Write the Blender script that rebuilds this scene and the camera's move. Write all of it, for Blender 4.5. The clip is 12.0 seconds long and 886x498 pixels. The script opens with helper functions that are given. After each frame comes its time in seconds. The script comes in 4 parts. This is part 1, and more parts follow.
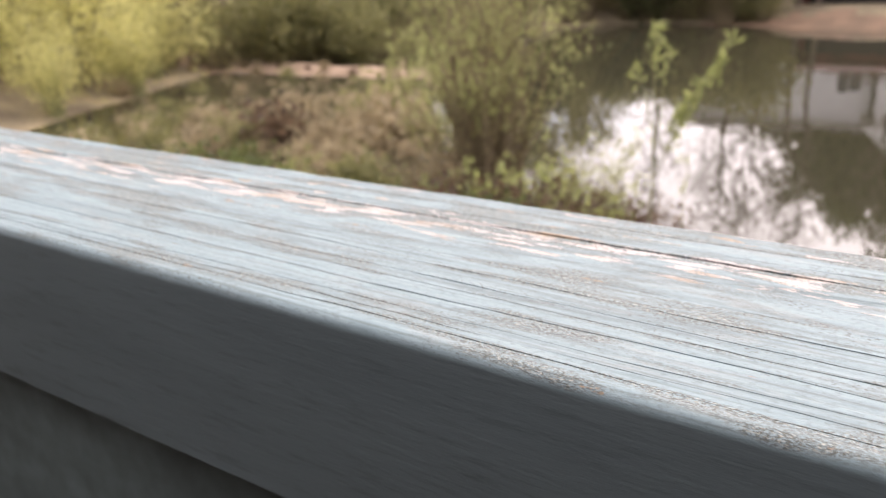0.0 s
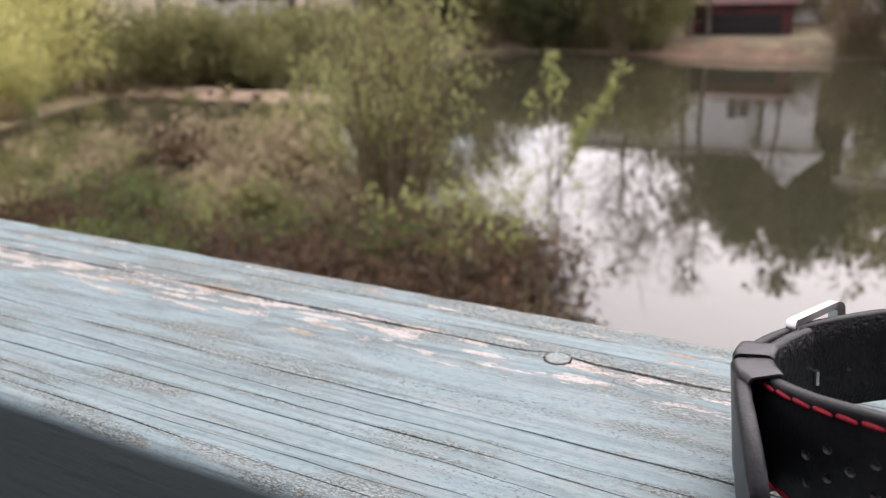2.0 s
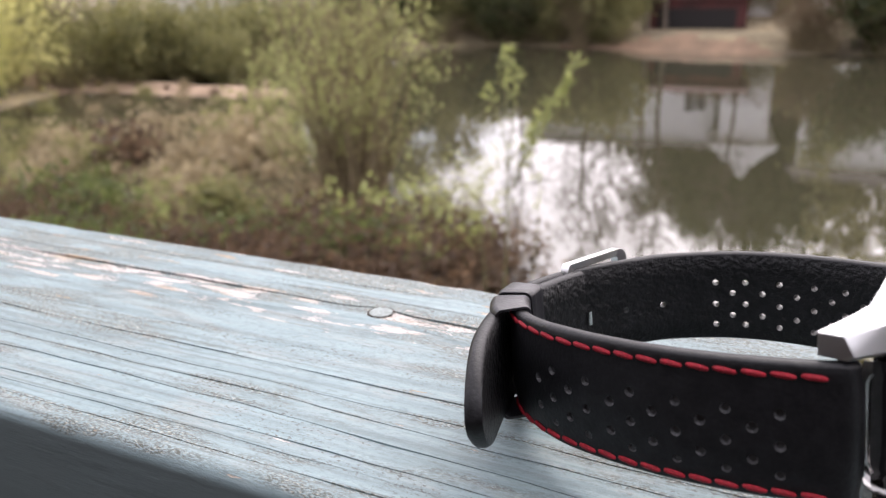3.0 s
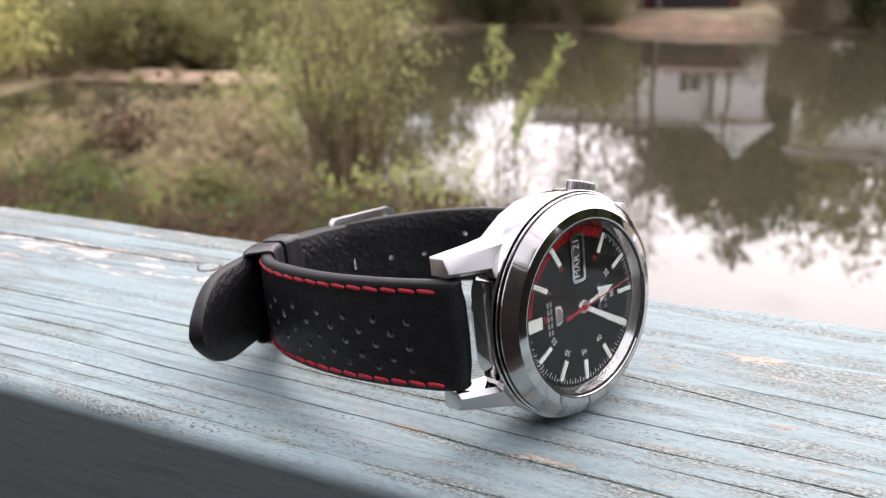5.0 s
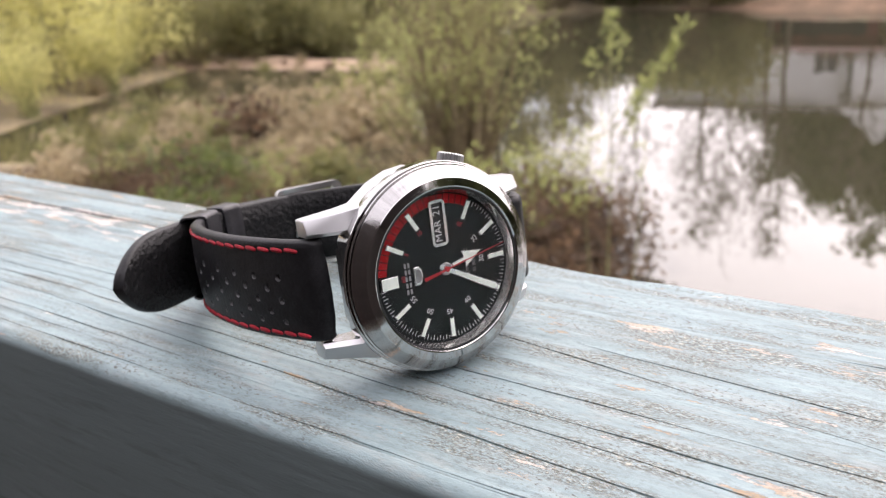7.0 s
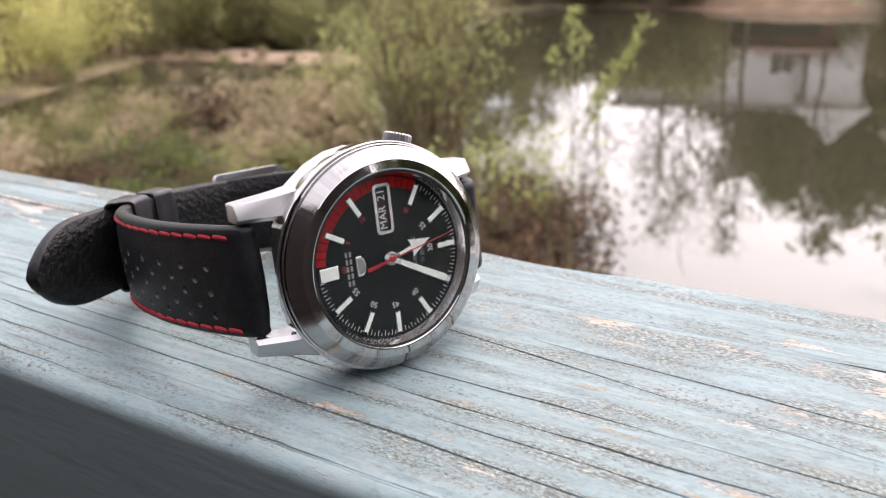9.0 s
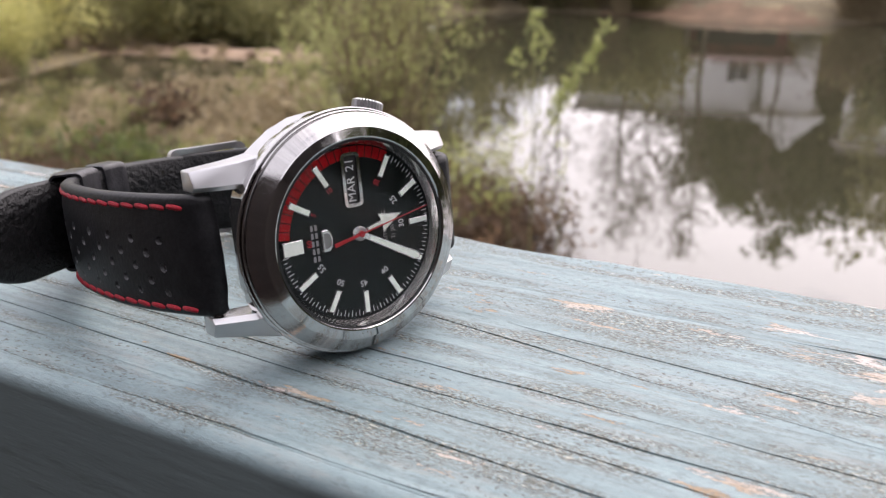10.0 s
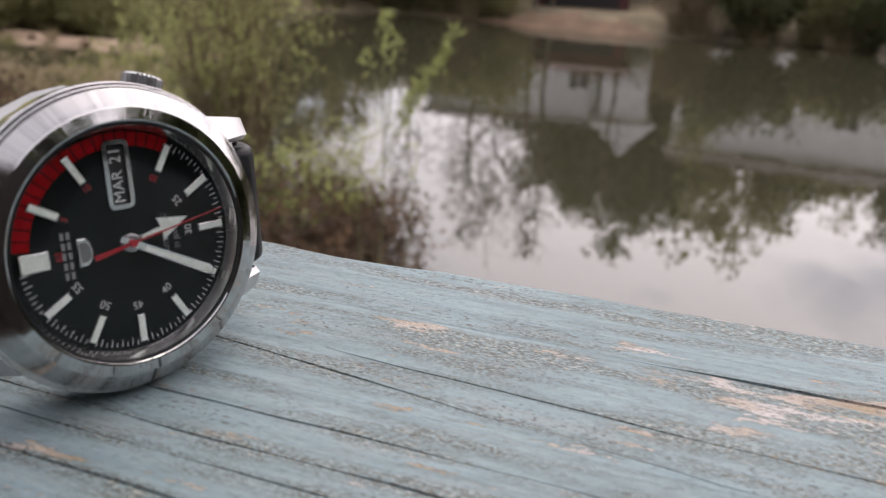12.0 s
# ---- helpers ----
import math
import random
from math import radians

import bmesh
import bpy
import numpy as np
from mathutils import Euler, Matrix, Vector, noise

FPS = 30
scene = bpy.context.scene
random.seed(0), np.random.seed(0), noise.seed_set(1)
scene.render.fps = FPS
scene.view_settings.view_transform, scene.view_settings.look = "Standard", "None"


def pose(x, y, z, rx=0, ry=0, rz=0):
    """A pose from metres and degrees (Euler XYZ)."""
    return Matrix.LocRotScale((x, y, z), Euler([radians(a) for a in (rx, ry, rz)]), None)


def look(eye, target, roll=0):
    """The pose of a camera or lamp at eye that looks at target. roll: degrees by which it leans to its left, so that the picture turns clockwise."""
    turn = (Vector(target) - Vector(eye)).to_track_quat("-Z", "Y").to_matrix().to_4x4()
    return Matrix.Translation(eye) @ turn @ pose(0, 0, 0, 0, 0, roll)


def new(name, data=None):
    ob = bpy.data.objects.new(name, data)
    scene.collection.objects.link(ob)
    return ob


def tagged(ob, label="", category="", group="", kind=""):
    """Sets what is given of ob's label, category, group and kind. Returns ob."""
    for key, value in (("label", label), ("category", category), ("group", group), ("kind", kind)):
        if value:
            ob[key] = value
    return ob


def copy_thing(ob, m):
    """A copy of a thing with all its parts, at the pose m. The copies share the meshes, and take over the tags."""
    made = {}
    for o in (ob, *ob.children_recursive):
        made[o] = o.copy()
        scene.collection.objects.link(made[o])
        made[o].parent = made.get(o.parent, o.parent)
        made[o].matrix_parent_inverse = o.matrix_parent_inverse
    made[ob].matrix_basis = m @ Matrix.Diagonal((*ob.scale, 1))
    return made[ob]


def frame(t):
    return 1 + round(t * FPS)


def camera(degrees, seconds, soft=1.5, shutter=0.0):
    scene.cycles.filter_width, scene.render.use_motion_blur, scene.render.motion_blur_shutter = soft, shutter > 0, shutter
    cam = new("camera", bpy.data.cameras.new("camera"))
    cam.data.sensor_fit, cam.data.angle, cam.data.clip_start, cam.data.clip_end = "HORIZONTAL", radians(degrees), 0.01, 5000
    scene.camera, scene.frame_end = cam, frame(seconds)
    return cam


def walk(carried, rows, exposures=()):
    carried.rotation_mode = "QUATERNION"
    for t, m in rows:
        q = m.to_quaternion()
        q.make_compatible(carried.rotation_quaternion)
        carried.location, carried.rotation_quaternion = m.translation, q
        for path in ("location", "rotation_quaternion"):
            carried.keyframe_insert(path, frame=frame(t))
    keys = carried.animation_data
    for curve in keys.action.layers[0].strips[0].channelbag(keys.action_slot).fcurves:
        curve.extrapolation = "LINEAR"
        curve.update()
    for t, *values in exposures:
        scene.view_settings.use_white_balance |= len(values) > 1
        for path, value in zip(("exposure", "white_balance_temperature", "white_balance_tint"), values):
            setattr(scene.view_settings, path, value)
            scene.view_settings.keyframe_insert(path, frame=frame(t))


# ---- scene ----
# The rail runs along x, its top is at z = 1.07; the pond lies beyond it, its water at z = -2.
cam = camera(57.0, 12.0, soft=1.2)
cam.data.dof.use_dof = True
cam.data.dof.focus_distance = 0.135
cam.data.dof.aperture_fstop = 28.0
PATH = [
    # seconds, eye x y z, yaw, pitch, roll
    (0.0, -0.0085, -0.0054, 1.1391, 34.95, -20.06, -2.59),
    (0.5, 0.0085, 0.0014, 1.1429, 33.2, -19.21, -1.88),
    (1.0, 0.0256, 0.0085, 1.1463, 31.41, -18.85, -1.78),
    (1.5, 0.0406, 0.0146, 1.1477, 29.82, -18.65, -1.61),
    (2.0, 0.0542, 0.0182, 1.1492, 28.28, -18.58, -1.32),
    (2.5, 0.0743, 0.0226, 1.1456, 26.76, -18.69, -1.17),
    (3.0, 0.0868, 0.0222, 1.1439, 25.57, -19.02, -1.16),
    (5.0, 0.1421, 0.015, 1.1468, 25.39, -20.16, -1.85),
    (5.5, 0.1568, 0.0229, 1.1446, 27.78, -20.34, -3.03),
    (6.0, 0.1751, 0.0251, 1.1497, 30.43, -20.21, -4.65),
    (6.5, 0.1852, 0.0235, 1.1471, 33.46, -20.67, -4.36),
    (7.0, 0.1859, 0.0242, 1.1456, 34.1, -20.75, -3.9),
    (7.5, 0.1852, 0.0277, 1.1437, 33.5, -20.75, -3.27),
    (9.5, 0.1806, 0.0357, 1.1375, 30.08, -21.37, -2.05),
    (10.0, 0.1775, 0.0384, 1.1336, 28.28, -21.23, -0.89),
    (10.5, 0.1728, 0.0439, 1.1311, 25.77, -20.89, 0.23),
    (11.0, 0.1697, 0.0504, 1.1273, 22.98, -20.52, 1.5),
    (11.5, 0.1689, 0.0545, 1.1266, 20.03, -20.57, 2.61),
    (12.0, 0.1738, 0.0595, 1.1272, 17.13, -21.0, 3.01),
]
EXPOSURE = [(0.0, 0.17, 6800, 14), (0.7, 0.09, 6700, 13), (1.5, -0.26, 6500, 11), (3.0, 0.2, 6450, 12), (5.0, 0.28, 6520, 12), (6.2, 0.22, 6580, 12), (7.5, 0.33, 6680, 13), (9.5, 0.15, 6550, 12), (10.0, 0.04, 6500, 12), (11.0, 0.0, 6500, 12), (11.5, -0.3, 6500, 12), (12.0, -0.53, 6500, 11)]
walk(cam, [(t, pose(x, y, z, 90 + pitch, 0, yaw) @ pose(0, 0, 0, 0, 0, roll)) for t, x, y, z, yaw, pitch, roll in PATH], EXPOSURE)

RAIL, WATER = 1.07, -2.0

# ---- light ----
world = bpy.data.worlds.new("sky")
scene.world = world
world.use_nodes = True
wn, wl = world.node_tree.nodes, world.node_tree.links
wn.clear()
w_out = wn.new("ShaderNodeOutputWorld")
w_bg = wn.new("ShaderNodeBackground")
w_sky = wn.new("ShaderNodeTexSky")
w_sky.sky_type, w_sky.sun_disc = "NISHITA", False
w_sky.sun_elevation, w_sky.sun_rotation = radians(58), radians(-10)
w_coord = wn.new("ShaderNodeTexCoord")
w_map = wn.new("ShaderNodeMapping")
w_map.inputs["Scale"].default_value = (2.2, 2.2, 5.0)
w_noise = wn.new("ShaderNodeTexNoise")
w_noise.inputs["Scale"].default_value, w_noise.inputs["Detail"].default_value = 1.7, 7.0
w_ramp = wn.new("ShaderNodeValToRGB")
w_ramp.color_ramp.elements[0].position, w_ramp.color_ramp.elements[1].position = 0.16, 0.44
# thin cloud, brighter towards the sun behind it
w_dot = wn.new("ShaderNodeVectorMath")
w_dot.operation = "DOT_PRODUCT"
w_dot.inputs[1].default_value = (0.34, 0.76, 0.55)
w_glow = wn.new("ShaderNodeMapRange")
w_glow.interpolation_type = "SMOOTHSTEP"
w_glow.inputs["From Min"].default_value, w_glow.inputs["From Max"].default_value = 0.35, 1.0
w_cloud = wn.new("ShaderNodeMix")
w_cloud.data_type = "RGBA"
w_cloud.inputs["A"].default_value = (8.4, 8.1, 8.8, 1)
w_cloud.inputs["B"].default_value = (20.6, 18.9, 19.4, 1)
w_mix = wn.new("ShaderNodeMix")
w_mix.data_type = "RGBA"
wl.new(w_coord.outputs["Generated"], w_map.inputs["Vector"])
wl.new(w_coord.outputs["Generated"], w_dot.inputs[0])
wl.new(w_dot.outputs["Value"], w_glow.inputs["Value"])
wl.new(w_glow.outputs["Result"], w_cloud.inputs["Factor"])
wl.new(w_map.outputs[0], w_noise.inputs["Vector"])
wl.new(w_noise.outputs["Fac"], w_ramp.inputs[0])
wl.new(w_ramp.outputs[0], w_mix.inputs["Factor"])
wl.new(w_sky.outputs[0], w_mix.inputs["A"])
wl.new(w_cloud.outputs["Result"], w_mix.inputs["B"])
wl.new(w_mix.outputs["Result"], w_bg.inputs["Color"])
w_bg.inputs["Strength"].default_value = 0.2
wl.new(w_bg.outputs[0], w_out.inputs[0])

sun = new("sun", bpy.data.lights.new("sun", "SUN"))
sun.data.energy, sun.data.angle, sun.data.color = 1.0, radians(30), (1.0, 0.94, 0.86)
sun.matrix_world = look((-1.0, 5.6, 9.0), (0, 0, 0))


# ---- materials ----
def material(name, color, rough=0.5, metal=0.0, **more):
    m = bpy.data.materials.new(name)
    m.use_nodes = True
    b = m.node_tree.nodes["Principled BSDF"]
    b.inputs["Base Color"].default_value = (*color, 1)
    b.inputs["Roughness"].default_value = rough
    b.inputs["Metallic"].default_value = metal
    for key, value in more.items():
        b.inputs[key.replace("_", " ")].default_value = value
    return m


def node(m, kind, **props):
    n = m.node_tree.nodes.new(kind)
    for key, value in props.items():
        n.inputs[key.replace("_", " ")].default_value = value
    return n


def link(m, a, b):
    m.node_tree.links.new(a, b)


def coords(m, scale, output="Object"):
    c, p = node(m, "ShaderNodeTexCoord"), node(m, "ShaderNodeMapping")
    p.inputs["Scale"].default_value = scale
    link(m, c.outputs[output], p.inputs["Vector"])
    return p.outputs[0]


def ramp(m, fac, stops):
    r = node(m, "ShaderNodeValToRGB")
    e = r.color_ramp.elements
    while len(e) < len(stops):
        e.new(0.5)
    for k, (pos, col) in zip(e, stops):
        k.position = pos
        k.color = (*col, 1) if isinstance(col, tuple) else (col, col, col, 1)
    link(m, fac, r.inputs[0])
    return r.outputs[0]


def blend(m, fac, a, b, mode="MIX"):
    x = node(m, "ShaderNodeMix")
    x.data_type, x.blend_type = "RGBA", mode
    for value, key in ((fac, "Factor"), (a, "A"), (b, "B")):
        if isinstance(value, (int, float)):
            x.inputs[key].default_value = value if key == "Factor" else (value, value, value, 1)
        elif isinstance(value, tuple):
            x.inputs[key].default_value = (*value, 1)
        else:
            link(m, value, x.inputs[key])
    return x.outputs["Result"]


def bump(m, height, strength, distance):
    b = node(m, "ShaderNodeBump", Strength=strength, Distance=distance)
    link(m, height, b.inputs["Height"])
    link(m, b.outputs[0], m.node_tree.nodes["Principled BSDF"].inputs["Normal"])
    return b


def base(m, color):
    link(m, color, m.node_tree.nodes["Principled BSDF"].inputs["Base Color"])


def mottled(name, dark, light, scale, rough=0.8, relief=0.3, distance=0.01, fine=6.0, **more):
    """A surface with stains at one scale and grain at a finer one."""
    m = material(name, light, rough, **more)
    big = node(m, "ShaderNodeTexNoise", Scale=scale, Detail=5.0)
    small = node(m, "ShaderNodeTexNoise", Scale=scale * fine, Detail=4.0)
    for n in (big, small):
        link(m, coords(m, (1, 1, 1)), n.inputs["Vector"])
    c = ramp(m, big.outputs["Fac"], [(0.3, dark), (0.7, light)])
    base(m, blend(m, 0.35, c, ramp(m, small.outputs["Fac"], [(0.3, 0.25), (0.7, 0.9)]), "OVERLAY"))
    bump(m, small.outputs["Fac"], relief, distance)
    return m


def leafy(name, dark, light):
    """Leaves whose colour varies from one to the next."""
    m = material(name, light, 0.55)
    info, n = node(m, "ShaderNodeNewGeometry"), node(m, "ShaderNodeTexNoise", Scale=0.9, Detail=3.0)
    link(m, coords(m, (1, 1, 1)), n.inputs["Vector"])
    one = ramp(m, info.outputs["Random Per Island"], [(0.0, dark), (1.0, light)])
    c = blend(m, 0.4, one, ramp(m, n.outputs["Fac"], [(0.3, dark), (0.7, light)]))
    base(m, c)
    thin, both = node(m, "ShaderNodeBsdfTranslucent"), node(m, "ShaderNodeMixShader")
    link(m, c, thin.inputs["Color"])
    both.inputs[0].default_value = 0.58
    link(m, m.node_tree.nodes["Principled BSDF"].outputs[0], both.inputs[1])
    link(m, thin.outputs[0], both.inputs[2])
    link(m, both.outputs[0], m.node_tree.nodes["Material Output"].inputs["Surface"])
    return m


M_BARK = mottled("bark", (0.06, 0.045, 0.035), (0.16, 0.13, 0.10), 8, 0.9, 0.6, 0.02)
M_GREYBARK = mottled("grey_bark", (0.16, 0.15, 0.14), (0.34, 0.32, 0.30), 8, 0.9, 0.6, 0.02)
M_TWIG = mottled("twig", (0.10, 0.07, 0.04), (0.25, 0.20, 0.11), 8, 0.8)
M_GREENTWIG = mottled("green_twig", (0.12, 0.13, 0.05), (0.28, 0.28, 0.12), 8, 0.7)
M_WILLOW = leafy("willow_leaf", (0.24, 0.26, 0.09), (0.56, 0.58, 0.24))
M_FRESH = leafy("fresh_leaf", (0.22, 0.25, 0.08), (0.50, 0.53, 0.21))
M_YELLOW = leafy("spring_leaf", (0.46, 0.45, 0.16), (0.88, 0.84, 0.40))
M_EVERGREEN = leafy("evergreen_leaf", (0.034, 0.044, 0.016), (0.115, 0.130, 0.048))
M_OLIVE = leafy("olive_leaf", (0.14, 0.14, 0.055), (0.40, 0.38, 0.17))
M_GREEN = leafy("green_leaf", (0.045, 0.062, 0.020), (0.21, 0.245, 0.082))
M_DEAD = leafy("dead_leaf", (0.028, 0.02, 0.015), (0.23, 0.15, 0.09))
M_DRY = leafy("dry_grass", (0.22, 0.17, 0.095), (0.54, 0.45, 0.29))
M_LAWN = mottled("dry_lawn", (0.26, 0.23, 0.10), (0.46, 0.41, 0.22), 1.4, 0.95, 0.5, 0.03, 12)
M_GROUND = mottled("ground_mat", (0.08, 0.062, 0.038), (0.26, 0.21, 0.125), 0.9, 0.95, 0.8, 0.05, 12)
M_SAND = mottled("sand", (0.19, 0.13, 0.085), (0.37, 0.27, 0.195), 1.5, 0.95, 0.5, 0.02, 14)
M_CLAY = mottled("clay", (0.10, 0.068, 0.042), (0.20, 0.125, 0.078), 1.2, 0.95, 0.5, 0.03, 10)
M_SIDING = mottled("white_siding", (0.74, 0.73, 0.73), (0.86, 0.85, 0.85), 0.7, 0.7, 0.2)
M_ROOF = mottled("shingles", (0.06, 0.05, 0.05), (0.13, 0.11, 0.10), 2.0, 0.9, 0.5)
M_REDROOF = mottled("red_boards", (0.035, 0.013, 0.012), (0.095, 0.026, 0.025), 1.5, 0.8, 0.4)
M_PANE = material("window_pane", (0.02, 0.022, 0.025), 0.08)
M_BLACKHOLE = material("dark_doorway", (0.015, 0.012, 0.012), 0.8)
M_DECK = mottled("deck_wood", (0.02, 0.019, 0.016), (0.06, 0.052, 0.042), 6, 0.85, 0.4)
# for the board under the cap, darker than the cap's top
M_SIDE = mottled("under_board_paint", (0.085, 0.11, 0.105), (0.15, 0.19, 0.185), 12, 0.7, 0.3, 0.001)
M_WALL = mottled("dark_wall", (0.006, 0.004, 0.0035), (0.014, 0.008, 0.007), 2, 0.9)

M_WATER = material("water", (0.044, 0.041, 0.025), 0.02, IOR=1.76)
_n1 = node(M_WATER, "ShaderNodeTexNoise", Scale=2.2, Detail=3.0)
link(M_WATER, coords(M_WATER, (1.0, 0.45, 1.0)), _n1.inputs["Vector"])
bump(M_WATER, _n1.outputs["Fac"], 0.17, 0.02)


def painted_wood():
    """Weathered blue-grey paint on a board that runs along x: thin worn grain, flaked bare wood."""
    m = material("weathered_paint", (0.3, 0.4, 0.4), 0.56, Specular_IOR_Level=0.5)

    def noise_at(scale, detail=4.0, rough=0.55):
        n = node(m, "ShaderNodeTexNoise", Scale=1.0, Detail=detail, Roughness=rough)
        link(m, coords(m, scale), n.inputs["Vector"])
        return n.outputs["Fac"]

    wear_shade = node(m, "ShaderNodeAttribute")
    wear_shade.attribute_name = "wear_shade"
    wear_shade = wear_shade.outputs["Fac"]
    def times(a, b):
        return blend(m, 1.0, a, b, "MULTIPLY")

    def plus(a, k, b):
        n = node(m, "ShaderNodeMath")
        n.operation = "MULTIPLY_ADD"
        n.inputs[1].default_value = k
        link(m, a, n.inputs[0])
        link(m, b, n.inputs[2])
        return n.outputs[0]

    # brushed coat: broad pale and blue streaks, thin furrows of the grain under it
    streak = noise_at((60, 420, 420), 6.0, 0.62)
    stain = noise_at((14, 75, 75), 4.0)
    paint = ramp(m, streak, [(0.30, (0.176, 0.240, 0.252)), (0.5, (0.222, 0.298, 0.314)), (0.70, (0.278, 0.352, 0.366))])
    paint = blend(m, ramp(m, stain, [(0.40, 0.0), (0.66, 0.7)]), paint, (0.226, 0.310, 0.330))
    place = node(m, "ShaderNodeSeparateXYZ")
    link(m, coords(m, (1, 1, 1)), place.inputs[0])
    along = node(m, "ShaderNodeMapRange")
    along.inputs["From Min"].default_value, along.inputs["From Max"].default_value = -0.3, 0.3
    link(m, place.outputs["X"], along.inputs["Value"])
    # the grain stands out most towards the low-x end of the board
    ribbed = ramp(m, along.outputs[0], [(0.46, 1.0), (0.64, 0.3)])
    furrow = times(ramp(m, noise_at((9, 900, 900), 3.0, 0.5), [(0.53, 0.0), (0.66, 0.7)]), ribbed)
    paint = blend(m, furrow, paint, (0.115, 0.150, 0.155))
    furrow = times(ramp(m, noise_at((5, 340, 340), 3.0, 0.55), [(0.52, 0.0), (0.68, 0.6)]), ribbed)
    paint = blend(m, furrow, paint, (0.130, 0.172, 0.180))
    paint = blend(m, ramp(m, noise_at((240, 1300, 1300), 5.0, 0.7), [(0.52, 0.0), (0.72, 0.4)]), paint, (0.33, 0.40, 0.41))
    # fine mottling of the old coat
    paint = blend(m, ramp(m, noise_at((500, 1100, 1100), 6.0, 0.7), [(0.38, 0.5), (0.48, 0.0)]), paint, (0.130, 0.165, 0.168))
    paint = blend(m, times(ramp(m, noise_at((45, 190, 190), 6.0, 0.7), [(0.54, 0.0), (0.64, 0.5)]), ramp(m, noise_at((340, 1900, 1900), 5.0, 0.7), [(0.44, 1.0), (0.60, 0.2)])), paint, (0.30, 0.315, 0.30))
    # zones where the coat has worn into the grain, above all beside the cracks
    grain = noise_at((1300, 3600, 3600), 6.0, 0.75)
    zone = plus(ribbed, 0.028, plus(wear_shade, 0.12, noise_at((22, 120, 120), 5.0, 0.6)))
    worn = times(ramp(m, grain, [(0.46, 1.0), (0.55, 0.0)]), ramp(m, zone, [(0.525, 0.0), (0.62, 1.0)]))
    c = blend(m, worn, paint, (0.085, 0.088, 0.074))
    light = times(ramp(m, noise_at((1000, 2900, 2900), 4.0, 0.65), [(0.55, 0.0), (0.63, 1.0)]), ramp(m, zone, [(0.56, 0.0), (0.66, 0.8)]))
    c = blend(m, light, c, (0.46, 0.46, 0.39))
    # flakes: a pale belt along the old crack, single ochre patches elsewhere
    across = node(m, "ShaderNodeMapRange")
    across.inputs["From Min"].default_value, across.inputs["From Max"].default_value = 0.1065, 0.1925
    link(m, place.outputs["Y"], across.inputs["Value"])
    belt = ramp(m, across.outputs[0], [(0.0, 0.0), (0.52, 0.0), (0.60, 0.75), (0.66, 1.0), (0.74, 0.9), (0.80, 0.35), (1.0, 0.5)])
    belt = times(belt, ramp(m, along.outputs[0], [(0.40, 1.0), (0.56, 0.85), (0.62, 0.1), (0.76, 0.1), (0.84, 0.9)]))
    mid = ramp(m, across.outputs[0], [(0.0, 0.25), (0.15, 0.5), (0.5, 0.75), (0.6, 0.3), (1.0, 0.1)])
    mid = times(mid, ramp(m, along.outputs[0], [(0.50, 0.15), (0.66, 0.9)]))
    ragged = noise_at((420, 1500, 1500), 6.0, 0.75)
    spot = blend(m, 0.34, noise_at((62, 300, 300), 3.0, 0.5), ragged)
    spot = plus(mid, 0.048, plus(belt, 0.118, plus(wear_shade, 0.035, spot)))
    bare = ramp(m, spot, [(0.652, 0.0), (0.664, 1.0)])
    bare = times(bare, ramp(m, grain, [(0.38, 0.25), (0.48, 1.0)]))
    edge = ramp(m, spot, [(0.632, 0.0), (0.650, 0.6)])
    c = blend(m, times(edge, ramp(m, grain, [(0.46, 1.0), (0.58, 0.0)])), c, (0.11, 0.105, 0.09))
    tone = blend(m, 0.35, noise_at((38, 130, 130), 2.0, 0.5), noise_at((90, 700, 700), 5.0, 0.7))
    woodc = ramp(m, plus(belt, 0.12, tone), [(0.38, (0.30, 0.21, 0.12)), (0.47, (0.37, 0.275, 0.18)), (0.54, (0.47, 0.40, 0.34)), (0.62, (0.56, 0.52, 0.50))])
    woodc = blend(m, ramp(m, grain, [(0.36, 0.75), (0.52, 0.0)]), woodc, (0.17, 0.14, 0.11))
    c = blend(m, bare, c, woodc)
    # shade on the board's front face, put into the colour as a darker coat
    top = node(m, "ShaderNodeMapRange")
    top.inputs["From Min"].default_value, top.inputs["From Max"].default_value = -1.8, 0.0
    link(m, wear_shade, top.inputs["Value"])
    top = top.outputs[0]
    pits = times(ramp(m, noise_at((900, 1700, 1700), 3.0), [(0.575, 0.0), (0.63, 0.95)]), ramp(m, noise_at((18, 85, 85), 4.0, 0.6), [(0.50, 0.04), (0.59, 1.0)]))
    c = blend(m, times(pits, top), c, (0.095, 0.10, 0.092))
    side_shade = blend(m, stain, (0.120, 0.152, 0.158), (0.165, 0.205, 0.212))
    side_shade = blend(m, ramp(m, noise_at((55, 500, 500), 6.0, 0.7), [(0.34, 0.6), (0.46, 0.0)]), side_shade, (0.095, 0.120, 0.124))
    base(m, blend(m, top, side_shade, c))
    h = blend(m, 0.35, streak, blend(m, 0.5, blend(m, 0.5, grain, pits, "SUBTRACT"), bare, "SUBTRACT"))
    h = blend(m, top, blend(m, 0.45, 0.4, streak), h)
    bump(m, h, 0.5, 0.0009)
    return m


